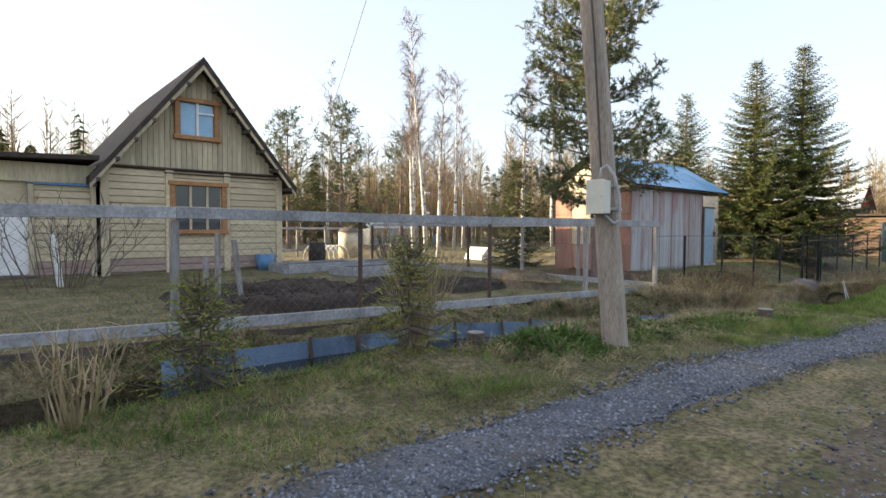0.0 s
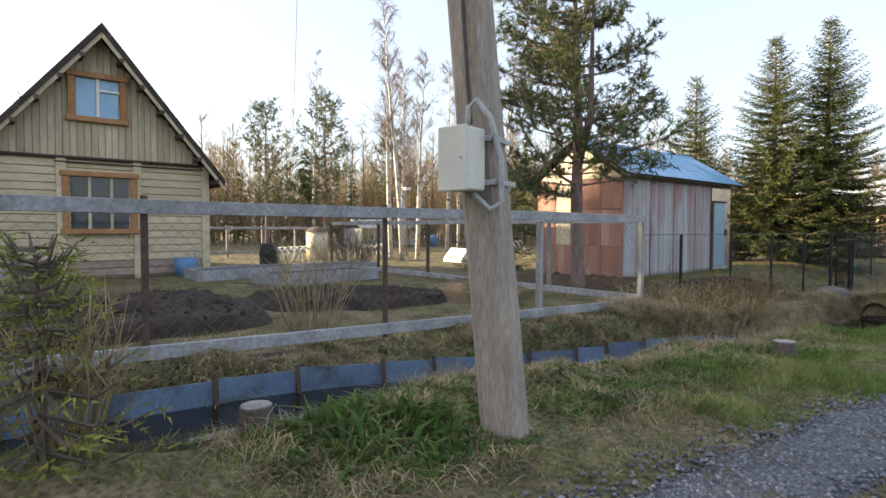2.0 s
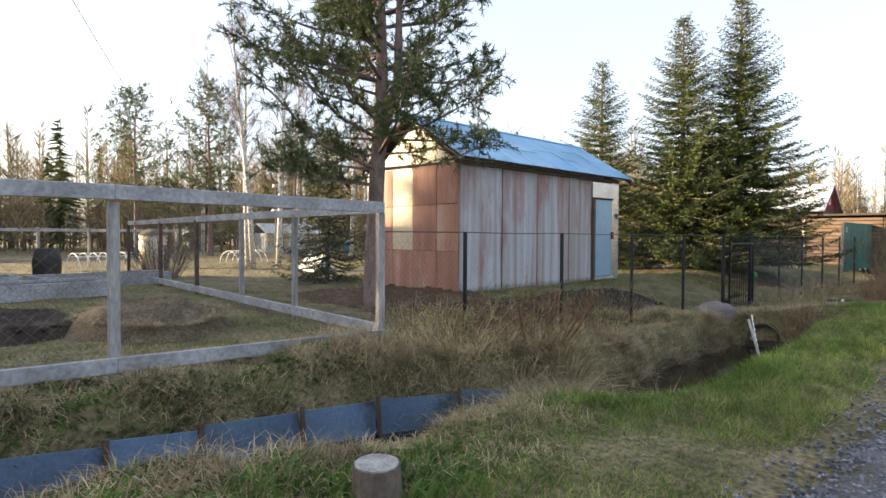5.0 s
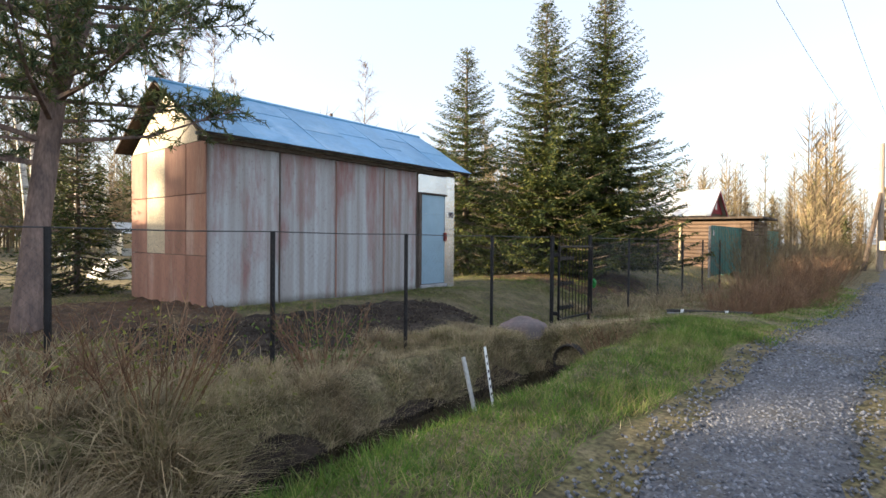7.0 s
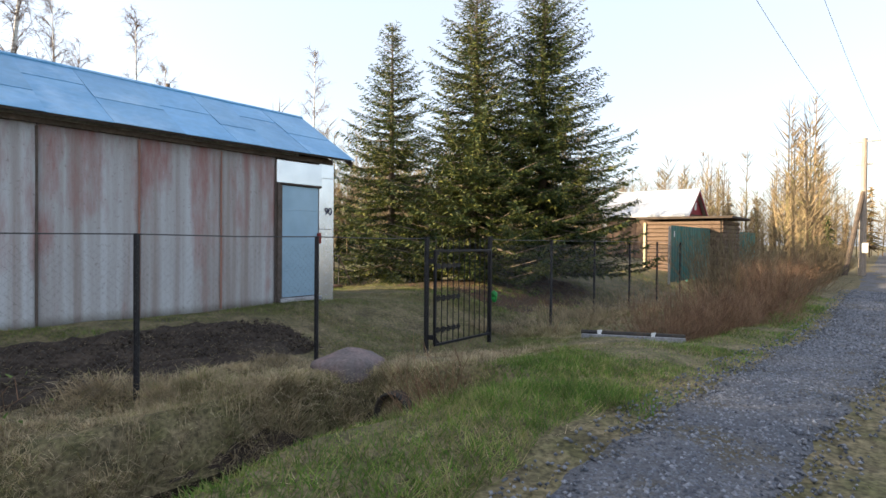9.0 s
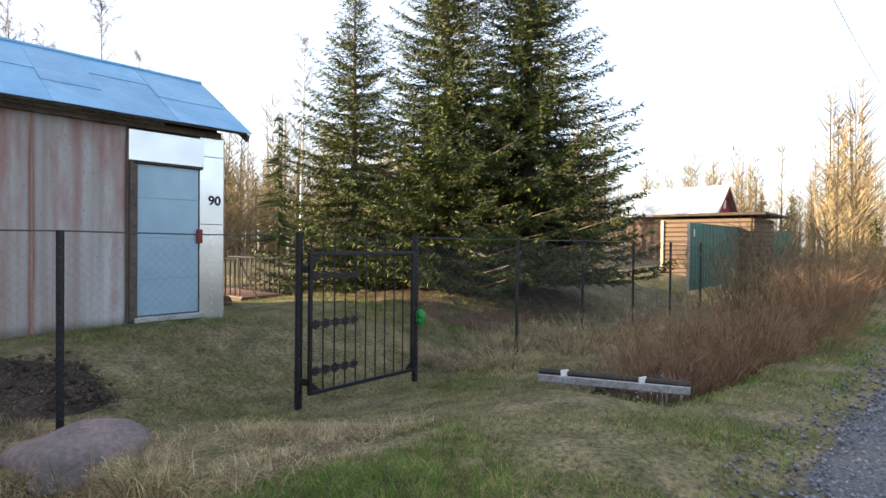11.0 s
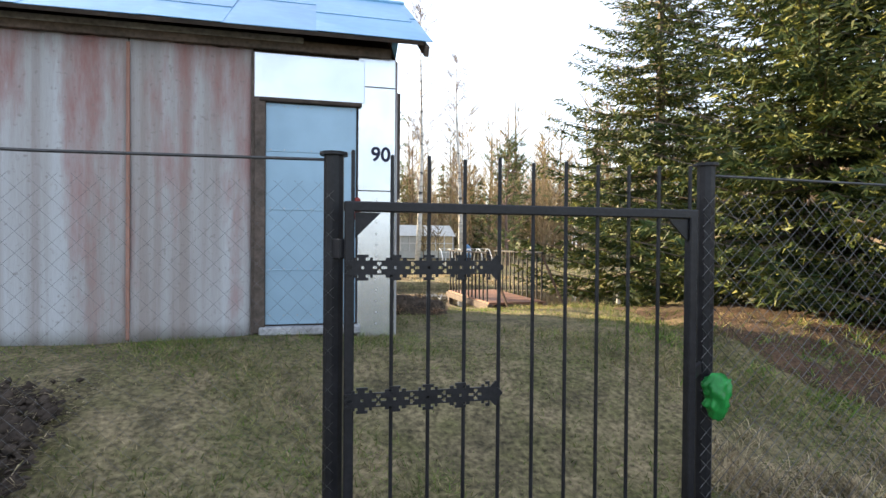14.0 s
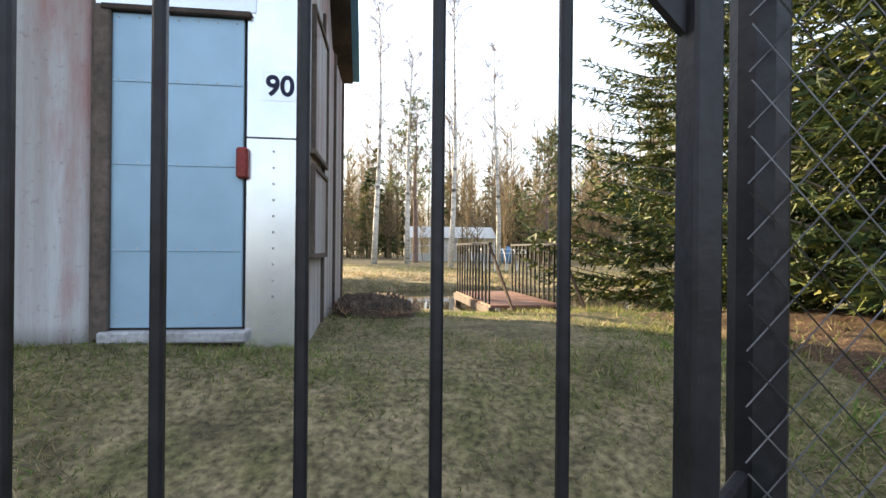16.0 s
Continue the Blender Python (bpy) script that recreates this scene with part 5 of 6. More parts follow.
t = thing("plastic_barrel", (9.0, 17.3, land1(9.0, 17.3)), "black plastic water barrel in the garden", "barrel")
part("body", B().tube([(0, 0, 0), (0, 0, 0.1), (0, 0, 0.35), (0, 0, 0.7)], [0.26, 0.29, 0.30, 0.26], 14), M_pipe, t, smooth=True)
t = thing("water_tank", (12.2, 20.6, land1(12.2, 20.6)), "cream water tank with domed lid", "tank")
part("body", B().tube([(0, 0, 0), (0, 0, 1.1)], 0.42, 16), M_tankbeige, t, smooth=True)
part("lid", B().tube([(0, 0, 1.1), (0, 0, 1.2), (0, 0, 1.3)], [0.46, 0.34, 0.1], 16), M_oldboard, t)


def hoop_frame(x, y, w, l, h, n, rz):
    t = thing("hoop_frame", (x, y, land1(x, y)), "white hoops of a small garden tunnel", "hoop frame", "hoop frames", "", rz)
    for k in range(n):
        xx = -l / 2 + l * k / (n - 1)
        part("hoop", B().tube([(xx, math.cos(a * math.pi / 10) * w / 2, math.sin(a * math.pi / 10) * h) for a in range(11)], 0.014, 5), M_white, t)
    for a in (3, 5, 7):
        part("rail", B().tube([(-l / 2, math.cos(a * math.pi / 10) * w / 2, math.sin(a * math.pi / 10) * h), (l / 2, math.cos(a * math.pi / 10) * w / 2, math.sin(a * math.pi / 10) * h)], 0.01, 4), M_white, t)


hoop_frame(10.6, 19.6, 0.9, 1.6, 0.55, 7, 15)
hoop_frame(24.6, 22.5, 1.2, 1.8, 0.7, 6, 0)
hoop_frame(16.0, 22.5, 1.0, 1.5, 0.5, 6, 20)

t = thing("blue_tub", (5.85, 14.2, land1(5.85, 14.2)), "pale blue plastic tub by the house wall", "tub")
part("body", B().tube([(0, 0, 0), (0, 0, 0.42)], [0.2, 0.25], 14), M_sheath, t, smooth=True)
part("leaning_board", B().beam((0.35, -0.1, 0.0), (0.2, 0.1, 0.6), 0.08, 0.02), M_greyup, t)

for x, y, h, dx in ((2.44, 7.5, 1.05, 0.0), (2.82, 7.62, 0.95, -0.12), (2.62, 8.6, 0.7, 0.0)):
    t = thing("wooden_stake", (x, y, land1(x, y)), "grey split wooden stake in the soil bed", "stake", "garden stakes")
    part("stake", B().beam((0, 0, -0.1), (dx, 0, h), 0.07, 0.06), M_greyup, t)


def back_fence(p, c, n):
    t = thing("back_fence", (0, 0, 0), "pale rail fence along the back of the garden", "fence")
    a, c = Vector(p), Vector(c)
    for k in range(n + 1):
        q = a.lerp(c, k / n)
        part("post", B().box((q.x, q.y, 0.6), (0.08, 0.08, 1.4), 0.008), M_greyup, t)
    for z in (1.22, 0.25):
        part("rail", B().beam((a.x, a.y, z), (c.x, c.y, z), 0.04, 0.10), M_greywood, t)


back_fence((6.6, 22.5, 0), (13.5, 22.5, 0), 5)

t = thing("birdhouse_pole", (16.4, 20.5, land1(16.4, 20.5)), "thin pole carrying two small bird boxes", "birdhouse")
part("pole", B().tube([(0, 0, 0), (0, 0, 3.1)], 0.035, 6), M_oldboard, t)
for z in (2.0, 2.95):
    part("bird_box", B().box((0, -0.05, z), (0.3, 0.2, 0.12), 0.01), M_white, t)
t = thing("cold_frame", (15.6, 16.0, land1(15.6, 16.0)), "small white ridge-roofed garden cover", "cold frame")
part("cover", B().prism([(-0.35, 0.0), (0.35, 0.0), (0.32, 0.15), (0, 0.5), (-0.32, 0.15)], -0.5, 0.5), M_white, t)

# ---- pond bridge and greenhouse ----
def bridge():
    t = thing("footbridge", (22.45, 11.6, -0.16), "small brown footbridge with iron railings over the pond", "bridge", "", "", 2)
    for k in range(12):
        part("deck_board", B().box((0, k * 0.19, 0.06), (0.95, 0.175, 0.035), 0.005), M_deck, t)
    part("step", B().box((0.12, -0.26, -0.03), (1.15, 0.3, 0.04), 0.006), M_deck, t)
    for x in (-0.38, 0.62):
        part("step_leg", B().box((x, -0.26, -0.11), (0.05, 0.2, 0.14), 0.005), M_oldboard, t)
    for s in (-0.46, 0.46):
        part("beam", B().beam((s, -0.1, 0), (s, 2.25, 0), 0.08, 0.1), M_oldboard, t)
        r = part("handrail", B().box((s, 1.08, 0.84), (0.05, 2.15, 0.03), 0.005), M_black, t)
        for k in range(12):
            part("baluster", B().box((s, 0.04 + k * 0.189, 0.455), (0.022, 0.022, 0.76)), M_black, r)
        part("brace", B().beam((s + 0.22, -0.30, 0.0), (s, 0.06, 0.83), 0.03, 0.03), M_rustpost, t)
        for y in (0.0, 2.1):
            part("leg", B().box((s, y, -0.25), (0.08, 0.08, 0.5), 0.006), M_oldboard, t)


bridge()


def greenhouse():
    t = thing("greenhouse", (22.6, 35.0, -0.05), "long white greenhouse with amber panes", "greenhouse")
    part("base_wall", B().box((2.4, 1.3, 0.2), (4.8, 2.6, 0.45), 0.01), M_poly, t)
    for k in range(9):
        part("pane", B().box((0.3 + k * 0.525, 0, 0.85), (0.47, 0.03, 0.85), 0.006), M_amber if k not in (3, 4) else M_poly, t)
    part("end_wall", B().box((0.02, 1.3, 0.85), (0.04, 2.6, 0.85)), M_poly, t)
    part("end_wall", B().box((4.78, 1.3, 0.85), (0.04, 2.6, 0.85)), M_poly, t)
    for k in range(10):
        part("mullion", B().box((0.04 + k * 0.525, -0.02, 0.85), (0.05, 0.06, 0.9), 0.005), M_white, t)
    part("glazing_bar", B().box((2.4, -0.02, 0.85), (4.8, 0.05, 0.04), 0.004), M_white, t)
    part("roof", B().prism([(-0.15, 1.28), (1.3, 1.95), (2.75, 1.28), (1.3, 1.88)], -0.1, 4.9, "x"), M_poly, t, "pale roof sheet")


greenhouse()
lumpy("blue_barrel", (27.6, 33, 0.3), (0.35, 0.35, 0.5), M_sheath, "blue plastic barrel by the greenhouse", "barrel", 2, 0.03)

# ---- neighbours ----
def red_house():
    t = thing("cottage", (62.0, 13.0, -0.2), "log cottage with silvery roof and red gable", "house")
    t.scale = (1.55, 1.25, 1.55)
    part("wall", B().box((0, 2.7, 1.2), (3.2, 5.2, 2.5)), M_brownlog, t)
    part("red_gable", B().prism([(-1.6, 2.4), (1.6, 2.4), (0, 3.62)], 0.05, 0.12), M_redpaint, t)
    part("gable_window", B().box((0, 0.03, 2.85), (0.35, 0.03, 0.45), 0.01), M_white, t)
    for s in (-1, 1):
        part("roof", B().prism([(0, 3.78), (s * 1.95, 2.3), (s * 1.95, 2.22), (0, 3.68)], -0.25, 5.6), M_slateroof, t)
        part("bargeboard", B().prism([(0, 3.68), (s * 1.95, 2.22), (s * 1.95, 2.08), (0, 3.52)], -0.24, -0.2), M_redpaint, t)
    t = thing("log_annex", (38.5, 5.6, -0.15), "low brown log outbuilding with flat roof", "outbuilding")
    part("core", B().box((0, 1.5, 1.05), (2.9, 2.9, 2.2)), M_brownlog, t)
    for k in range(13):
        z = 0.1 + k * 0.165
        part("log", B().box((-1.48, 1.5, z), (0.12, 3.0, 0.155), 0.03), M_brownlog, t)
        part("log", B().box((0, -0.02, z), (3.0, 0.12, 0.155), 0.03), M_brownlog, t)
    part("roof", B().box((0, 1.4, 2.28), (3.6, 3.7, 0.09), 0.01), M_darkroof, t)
    part("door_post", B().box((-1.56, 2.95, 1.0), (0.08, 0.1, 2.2), 0.01), M_plank, t)


red_house()


def green_fence():
    t = thing("sheet_fence", (32.0, 6.0, -0.2), "dark green profiled sheet-metal fence", "fence")
    for k in range(14):
        # one folded sheet: a zigzag in plan drawn up to its height
        zig = [(k * 1.02 + 0.01 + j * 0.0715, -0.018 * ((j // 2) % 2)) for j in range(15)]
        zig = zig + [(p, q + 0.006) for p, q in reversed(zig)]
        nz = len(zig)
        b = B().add([(p, q, 0.02) for p, q in zig] + [(p, q, 1.88) for p, q in zig], [(i, (i + 1) % nz, (i + 1) % nz + nz, i + nz) for i in range(nz)])
        part("profiled_sheet", b, M_green, t)
        part("post", B().box((k * 1.02, 0.05, 0.9), (0.06, 0.06, 1.9), 0.005), M_conduit if k == 0 else M_green, t)
    part("sign", B().box((0.25, -0.03, 1.6), (0.09, 0.01, 0.2)), M_white, t, "small white house sign")


green_fence()

# ---- shrubs ----
def wands(name, x, y, n, h, spread_r, material, label, seed, category="shrub", up=1.0, r=0.004, fork=2):
    """A clump of upright bare shoots, forked near the top."""
    rr = np.random.default_rng(seed)
    t = thing(name, (x, y, land1(x, y)), label, category)
    b = B()
    for k in range(n):
        a, d = rr.uniform(0, 6.28), spread_r * math.sqrt(rr.random())
        p = Vector((math.cos(a) * d * 0.5, math.sin(a) * d * 0.5, -0.04))
        L = h * rr.uniform(0.5, 1.1)
        q = p + Vector((math.cos(a) * d * rr.uniform(0.2, 1.2), math.sin(a) * d * rr.uniform(0.2, 1.2), L * up))
        mid = p.lerp(q, 0.5) + Vector((*rr.normal(0, 0.04, 2), 0.03))
        b.tube([p, mid, q], [r, r * 0.8, r * 0.4], 3, False)
        for e in range(fork):
            s = mid.lerp(q, rr.uniform(0, 0.8))
            b.tube([s, s + Vector((*rr.normal(0, 0.12 * h, 2), abs(rr.normal(0.2, 0.08)) * h))], [r * 0.6, r * 0.3], 3, False)
    part("shoot_clump", b, material, t)["kind"] = "stuff"
    return t


def leafed(t, x, y, z0, z1, rad, n, size, material, seed):
    rr = np.random.default_rng(seed)
    p = np.stack([rr.normal(0, rad, n), rr.normal(0, rad, n), rr.uniform(z0, z1, n)], 1)
    d = unit(rr.normal(size=(n, 3))) * (size * rr.uniform(0.6, 1.3, n))[:, None]
    ob = new("leaf_mass", blades_mesh("leaf_mass", p, d, sideways(d, rr), size * rr.uniform(0.4, 0.7, n), material, 0.4))
    ob.parent = t
    tagged(ob, kind="stuff")


for i in range(9):
    f = i / 8
    wands("willow_shrub", 22.5 + 5.6 * f, 3.2 - 0.7 * f + 0.2 * math.sin(i * 2.3), 170, 1.05 + 0.25 * math.sin(i), 0.75, M_willow, "dense reddish-brown bare willow shrub", 50 + i, fork=3)
for i in range(12):
    wands("willow_shrub", 29 + i * 1.9, 3.6 + 0.7 * math.sin(i * 1.7), 110, 1.7 + 0.5 * math.sin(i * 1.3), 1.2, M_wood_bg, "bare grey-brown bush along the lane", 70 + i, r=0.009, fork=4)
wands("dead_stalks", 0.43, 3.84, 34, 0.55, 0.3, M_dry, "dead straw-coloured stalks on the verge", 90, "weeds", r=0.008)
wands("dead_stalks", 2.85, 3.75, 46, 0.75, 0.22, M_dry, "tall straw-coloured stalks round a sapling", 91, "weeds", r=0.006)
t = wands("shrub", 1.2, 4.1, 20, 0.6, 0.25, M_twig, "small sprouting shrub on the ditch edge", 92, r=0.005)
leafed(t, 0, 0, 0.1, 0.6, 0.16, 260, 0.035, M_weed, 93)
spruce(2.75, 3.65, 0.85, 0.36, 94, "small yellow-green spruce sapling on the verge", 0, 0.9, 0.06, M_sapling)
spruce(1.2, 4.05, 0.8, 0.36, 95, "small yellow-green spruce sapling on the verge", 60, 0.9, 0.06, M_sapling)
t = wands("shrub", 5.3, 6.5, 60, 1.0, 0.5, M_dry, "bare currant bush inside the fence", 95, r=0.006)
t = wands("shrub", 11.2, 15.9, 90, 1.1, 0.8, M_twig, "rounded dark bare garden bush", 96, r=0.009, fork=4)
t = wands("shrub", 12.2, 4.95, 70, 0.8, 0.7, M_willow, "brownish shrub with young leaves by the ditch", 97, r=0.006, fork=3)
leafed(t, 0, 0, 0.1, 0.75, 0.38, 260, 0.035, M_sapling, 98)
t = wands("shrub", 13.9, 5.1, 40, 0.7, 0.5, M_willow, "brownish shrub with young leaves by the ditch", 99, r=0.005, fork=3)
leafed(t, 0, 0, 0.1, 0.6, 0.3, 300, 0.035, M_weed, 100)
wands("shrub", 17.3, 3.5, 60, 0.75, 0.55, M_willow, "thin reddish bare shoots by the gate path", 101, r=0.004, fork=3)
for i, (x, y, h) in enumerate(((10.9, 4.9, 0.5), (11.6, 5.25, 0.6), (12.5, 5.2, 0.5), (11.3, 5.9, 0.5), (12.1, 6.3, 0.4))):
    t = wands("shrub", x, y, 55, h, 0.6, (M_dry, M_willow, M_dry, M_dry)[i % 4], "brown herb stems with budding olive leaves on the bank", 130 + i, r=0.004, fork=4)
    if i % 2 == 0:
        leafed(t, 0, 0, 0.1, h * 0.9, 0.3, 220, 0.035, M_sapling, 140 + i)
for i, (x, y) in enumerate(((22.3, 5.2), (23.6, 5.0), (24.8, 5.3), (26.2, 5.1))):
    wands("dead_stalks", x, y, 60, 0.5, 0.5, M_dry, "dry straw weeds along the fence", 110 + i, "weeds", r=0.004)
t = wands("fruit_tree", 1.15, 12.2, 26, 1.9, 1.5, M_twig, "small bare fruit tree with whitewashed trunk", 120, "tree", 0.8, 0.012, 5)
part("trunk", B().tube([(0, 0, -0.1), (-0.05, 0, 0.5), (-0.12, 0, 1.0)], [0.06, 0.05, 0.035], 8), M_white, t, "whitewashed trunk")


# ---- grass, weeds and gravel ----
def on_bare(x, y):
    """True on tracks, water, dug beds and under buildings."""
    a = np.abs(y - rut_a(x)) < half_a(x) * 0.95
    b = np.abs(y - rut_b(x)) < 0.38
    w = (y > ditch_y(x) - 0.62 - 0.12 * ss(8, 12, x)) & (y < ditch_y(x) + 0.38) & ((x < 17.3) | (x > 20.9))
    s = (x > 14.3) & (x < 20.15) & (y > 8.4) & (y < 11.2)
    beds = ((np.abs(x - 3.6) < 1.35) & (np.abs(y - 8.3) < 1.25)) | ((np.abs(x - 6.9) < 1.25) & (np.abs(y - 8.4) < 0.95)) | ((np.abs(x - 15.4) < 2.5) & (np.abs(y - 6.75) < 0.58))
    beds |= (np.hypot(x - 25.4, y - 8.4) < 2.1) & (np.sin(x * 17) * np.sin(y * 19) < 0.1)
    beds |= (np.hypot(x - 13.1, y - 8.9) < 1.4) & (np.sin(x * 13) * np.sin(y * 15) < 0.5)
    pond = ((x - 22.8) / 3.6) ** 2 + ((y - 14.0) / 2.3) ** 2 < 1.0
    return a | b | w | s | beds | pond


def patch(x, y):
    return np.sin(x * 1.3 + 2 * np.sin(y * 0.9)) * np.sin(y * 1.7 + 1.5 * np.sin(x * 0.8)) + 0.5 * np.sin(x * 4.1 + y * 3.3)


def sward(name, n, x0, x1, y0, y1, h0, h1, w0, w1, material, label, seed, lean=0.45, keep=None, bare=True, clump=0, lift=0.0):
    r = np.random.default_rng(seed)
    x, y = r.uniform(x0, x1, n), r.uniform(y0, y1, n)
    if clump:
        cx, cy = r.uniform(x0, x1, clump), r.uniform(y0, y1, clump)
        k = r.integers(0, clump, n)
        x, y = cx[k] + r.normal(0, 0.07, n), cy[k] + r.normal(0, 0.07, n)
    m = ~on_bare(x, y) if bare else np.ones(n, bool)
    if keep is not None:
        m &= keep(x, y, r)
    x, y = x[m], y[m]
    n = len(x)
    h = r.uniform(h0, h1, n) * (0.75 + 0.45 * np.clip(patch(x, y), -1, 1))
    d = np.stack([r.normal(0, lean, n), r.normal(0, lean, n), np.ones(n)], 1)
    d = unit(d) * h[:, None]
    a = r.uniform(0, 6.28, n)
    s = np.stack([np.cos(a), np.sin(a), 0 * a], 1)
    w = r.uniform(w0, w1, n)
    base = np.stack([x, y, land(x, y) - 0.01 + lift], 1)
    # two joints, so that blades bend over at the tip
    mid = base + d * 0.6
    tip = mid + d * 0.4 + np.stack([d[:, 0] * 0.5, d[:, 1] * 0.5, -0.25 * h * lean], 1)
    e = s * w[:, None] * 0.5
    v = np.stack([base - e, base + e, mid + e * 0.8, mid - e * 0.8, tip + e * 0.12, tip - e * 0.12], 1).reshape(-1, 3)
    i = np.arange(n)[:, None] * 6
    f = np.concatenate([i + np.array([[0, 1, 2, 3]]), i + np.array([[3, 2, 4, 5]])], 0)
    if h1 <= 0.14:
        v = np.stack([base - e, base + e, tip + e * 0.2, tip - e * 0.2], 1).reshape(-1, 3)
        f = np.arange(n * 4).reshape(-1, 4)
    ob = new(name, raw_mesh(name, v, f, material))
    return tagged(ob, label, "grass", "", "stuff")


def near_road(x, y, r):
    return patch(x, y) + r.normal(0, 0.6, len(x)) > -0.2


sward("grass", 85000, -2, 12, 2.0, 5.0, 0.03, 0.10, 0.004, 0.009, M_grass, "short patchy spring grass on the verge", 201, 0.6)
sward("grass", 60000, -2, 11, 5.1, 14.3, 0.03, 0.09, 0.006, 0.012, M_grass, "thin spring lawn in the garden", 202, 0.6)
sward("grass", 90000, 11, 23, 5.0, 11.5, 0.03, 0.09, 0.005, 0.010, M_grass, "thin spring lawn round the shed", 203, 0.7)
sward("grass", 40000, 17, 22, 1.8, 5.2, 0.03, 0.08, 0.004, 0.009, M_grass, "short grass on the path to the gate", 204, 0.6)
sward("grass", 45000, 22, 34, 2.0, 12, 0.05, 0.14, 0.008, 0.016, M_grass, "rough grass along the lane", 205, 0.6)
sward("grass", 30000, -2, 26, -1.5, 1.9, 0.02, 0.06, 0.004, 0.008, M_grass, "worn grass between the wheel tracks", 206, 0.7, near_road)
sward("lush_grass", 62000, 6, 19, 1.9, 3.25, 0.05, 0.13, 0.004, 0.009, M_lush, "fresh green grass on the ditch verge", 207, 0.5, lambda x, y, r: y > 1.85 + 0.15 * np.sin(x * 2))
sward("lush_grass", 16000, 17, 32, 1.6, 2.9, 0.04, 0.12, 0.006, 0.012, M_lush, "fresh green grass beside the gravel", 208, 0.5)
sward("lush_grass", 18000, -1, 6, 2.6, 4.3, 0.05, 0.12, 0.004, 0.009, M_lush, "fresh green grass on the ditch verge", 209, 0.5, near_road)
sward("dry_grass", 42000, 10, 17.5, 4.25, 6.1, 0.10, 0.30, 0.003, 0.007, M_dry, "bent dry straw on the ditch bank", 210, 1.0, clump=420)
sward("dry_grass", 26000, -1, 10.5, 4.95, 5.7, 0.06, 0.22, 0.003, 0.007, M_dry, "bent dry straw under the fence", 211, 1.1, clump=260)
sward("dry_grass", 9000, 10.2, 11.6, 3.2, 4.1, 0.35, 0.75, 0.004, 0.008, M_dry, "tall tuft of dry straw by the ditch", 212, 0.7, bare=False, clump=14)
sward("dry_grass", 14000, 3.6, 9.5, 3.3, 4.2, 0.10, 0.28, 0.003, 0.007, M_dry, "dry straw tufts on the verge", 213, 0.9, clump=110)
sward("dry_grass", 9000, 17, 19, 3.3, 4.9, 0.10, 0.28, 0.003, 0.007, M_dry, "dry straw tufts over the culvert", 214, 0.9, clump=80)
sward("dry_grass", 12000, 21.5, 27, 4.6, 6.5, 0.10, 0.3, 0.004, 0.009, M_dry, "dry straw along the far fence", 215, 0.9, clump=110)
sward("dry_grass", 30000, -1, 23, 2.0, 8.4, 0.02, 0.06, 0.003, 0.007, M_dry, "dead winter straw in the lawn", 216, 1.6)
sward("weed", 3200, 3.9, 7.8, 2.75, 3.9, 0.05, 0.16, 0.018, 0.035, M_weed, "low broad-leaved weeds round the pole", 217, 0.9)
sward("weed", 1500, 2.5, 10.4, 5.0, 5.6, 0.05, 0.15, 0.018, 0.035, M_weed, "low broad-leaved weeds on the bank", 218, 0.9)


sward("dry_grass", 22000, 5, 20, 1.9, 3.6, 0.04, 0.12, 0.003, 0.007, M_dry, "dead straw among the verge grass", 219, 0.9, lambda x, y, r: patch(x * 1.7, y * 2.1) > 0.1)


sward("dry_grass", 34000, 17, 23, 4.2, 11.2, 0.02, 0.06, 0.004, 0.008, M_dry, "pale dead straw in the lawn by the gate", 230, 1.5)
sward("lush_grass", 16000, 17.5, 23, 5.2, 11.0, 0.03, 0.07, 0.004, 0.008, M_lush, "patches of fresh green lawn", 231, 0.8, near_road)


def inside(cx, cy, rx, ry):
    return lambda x, y, r: ((x - cx) / rx) ** 2 + ((y - cy) / ry) ** 2 < 1


# rough cover of the banks and the verge
sward("dry_grass", 30000, 9.8, 17.2, 4.45, 6.0, 0.14, 0.36, 0.004, 0.009, M_dry, "matted pale tussocks on the ditch bank", 240, 0.9, clump=260)
sward("dry_grass", 16000, 0.5, 10.4, 4.9, 5.55, 0.10, 0.26, 0.004, 0.009, M_dry, "matted pale tussocks under the fence", 241, 1.3, clump=120)
sward("dry_grass", 13000, 10.3, 12.1, 3.4, 4.6, 0.3, 0.65, 0.006, 0.012, M_dry, "tall tuft of dry straw by the ditch", 242, 0.7, bare=False, clump=26)
sward("weed", 7000, 3.6, 9.5, 2.75, 3.95, 0.05, 0.15, 0.018, 0.04, M_weed, "low broad-leaved weeds on the verge", 243, 1.0, near_road)
sward("weed", 800, 3.8, 5.0, 2.95, 3.8, 0.10, 0.26, 0.02, 0.045, M_weed, "young nettles heaped round the pole foot", 244, 0.8, inside(4.35, 3.35, 0.65, 0.5))
sward("weed", 4500, 0.5, 10.4, 4.95, 5.6, 0.05, 0.15, 0.016, 0.035, M_weed, "green weeds on the far ditch bank", 245, 1.0, near_road)
sward("dry_grass", 15000, 3.5, 10.0, 2.7, 3.9, 0.10, 0.24, 0.003, 0.007, M_dry, "fallen straw among the verge weeds", 246, 1.7, clump=130)
sward("lush_grass", 700, 3.3, 3.9, 4.05, 4.3, 0.2, 0.34, 0.008, 0.014, M_lush, "bright green iris shoots by the ditch", 247, 0.25, bare=False, clump=3)
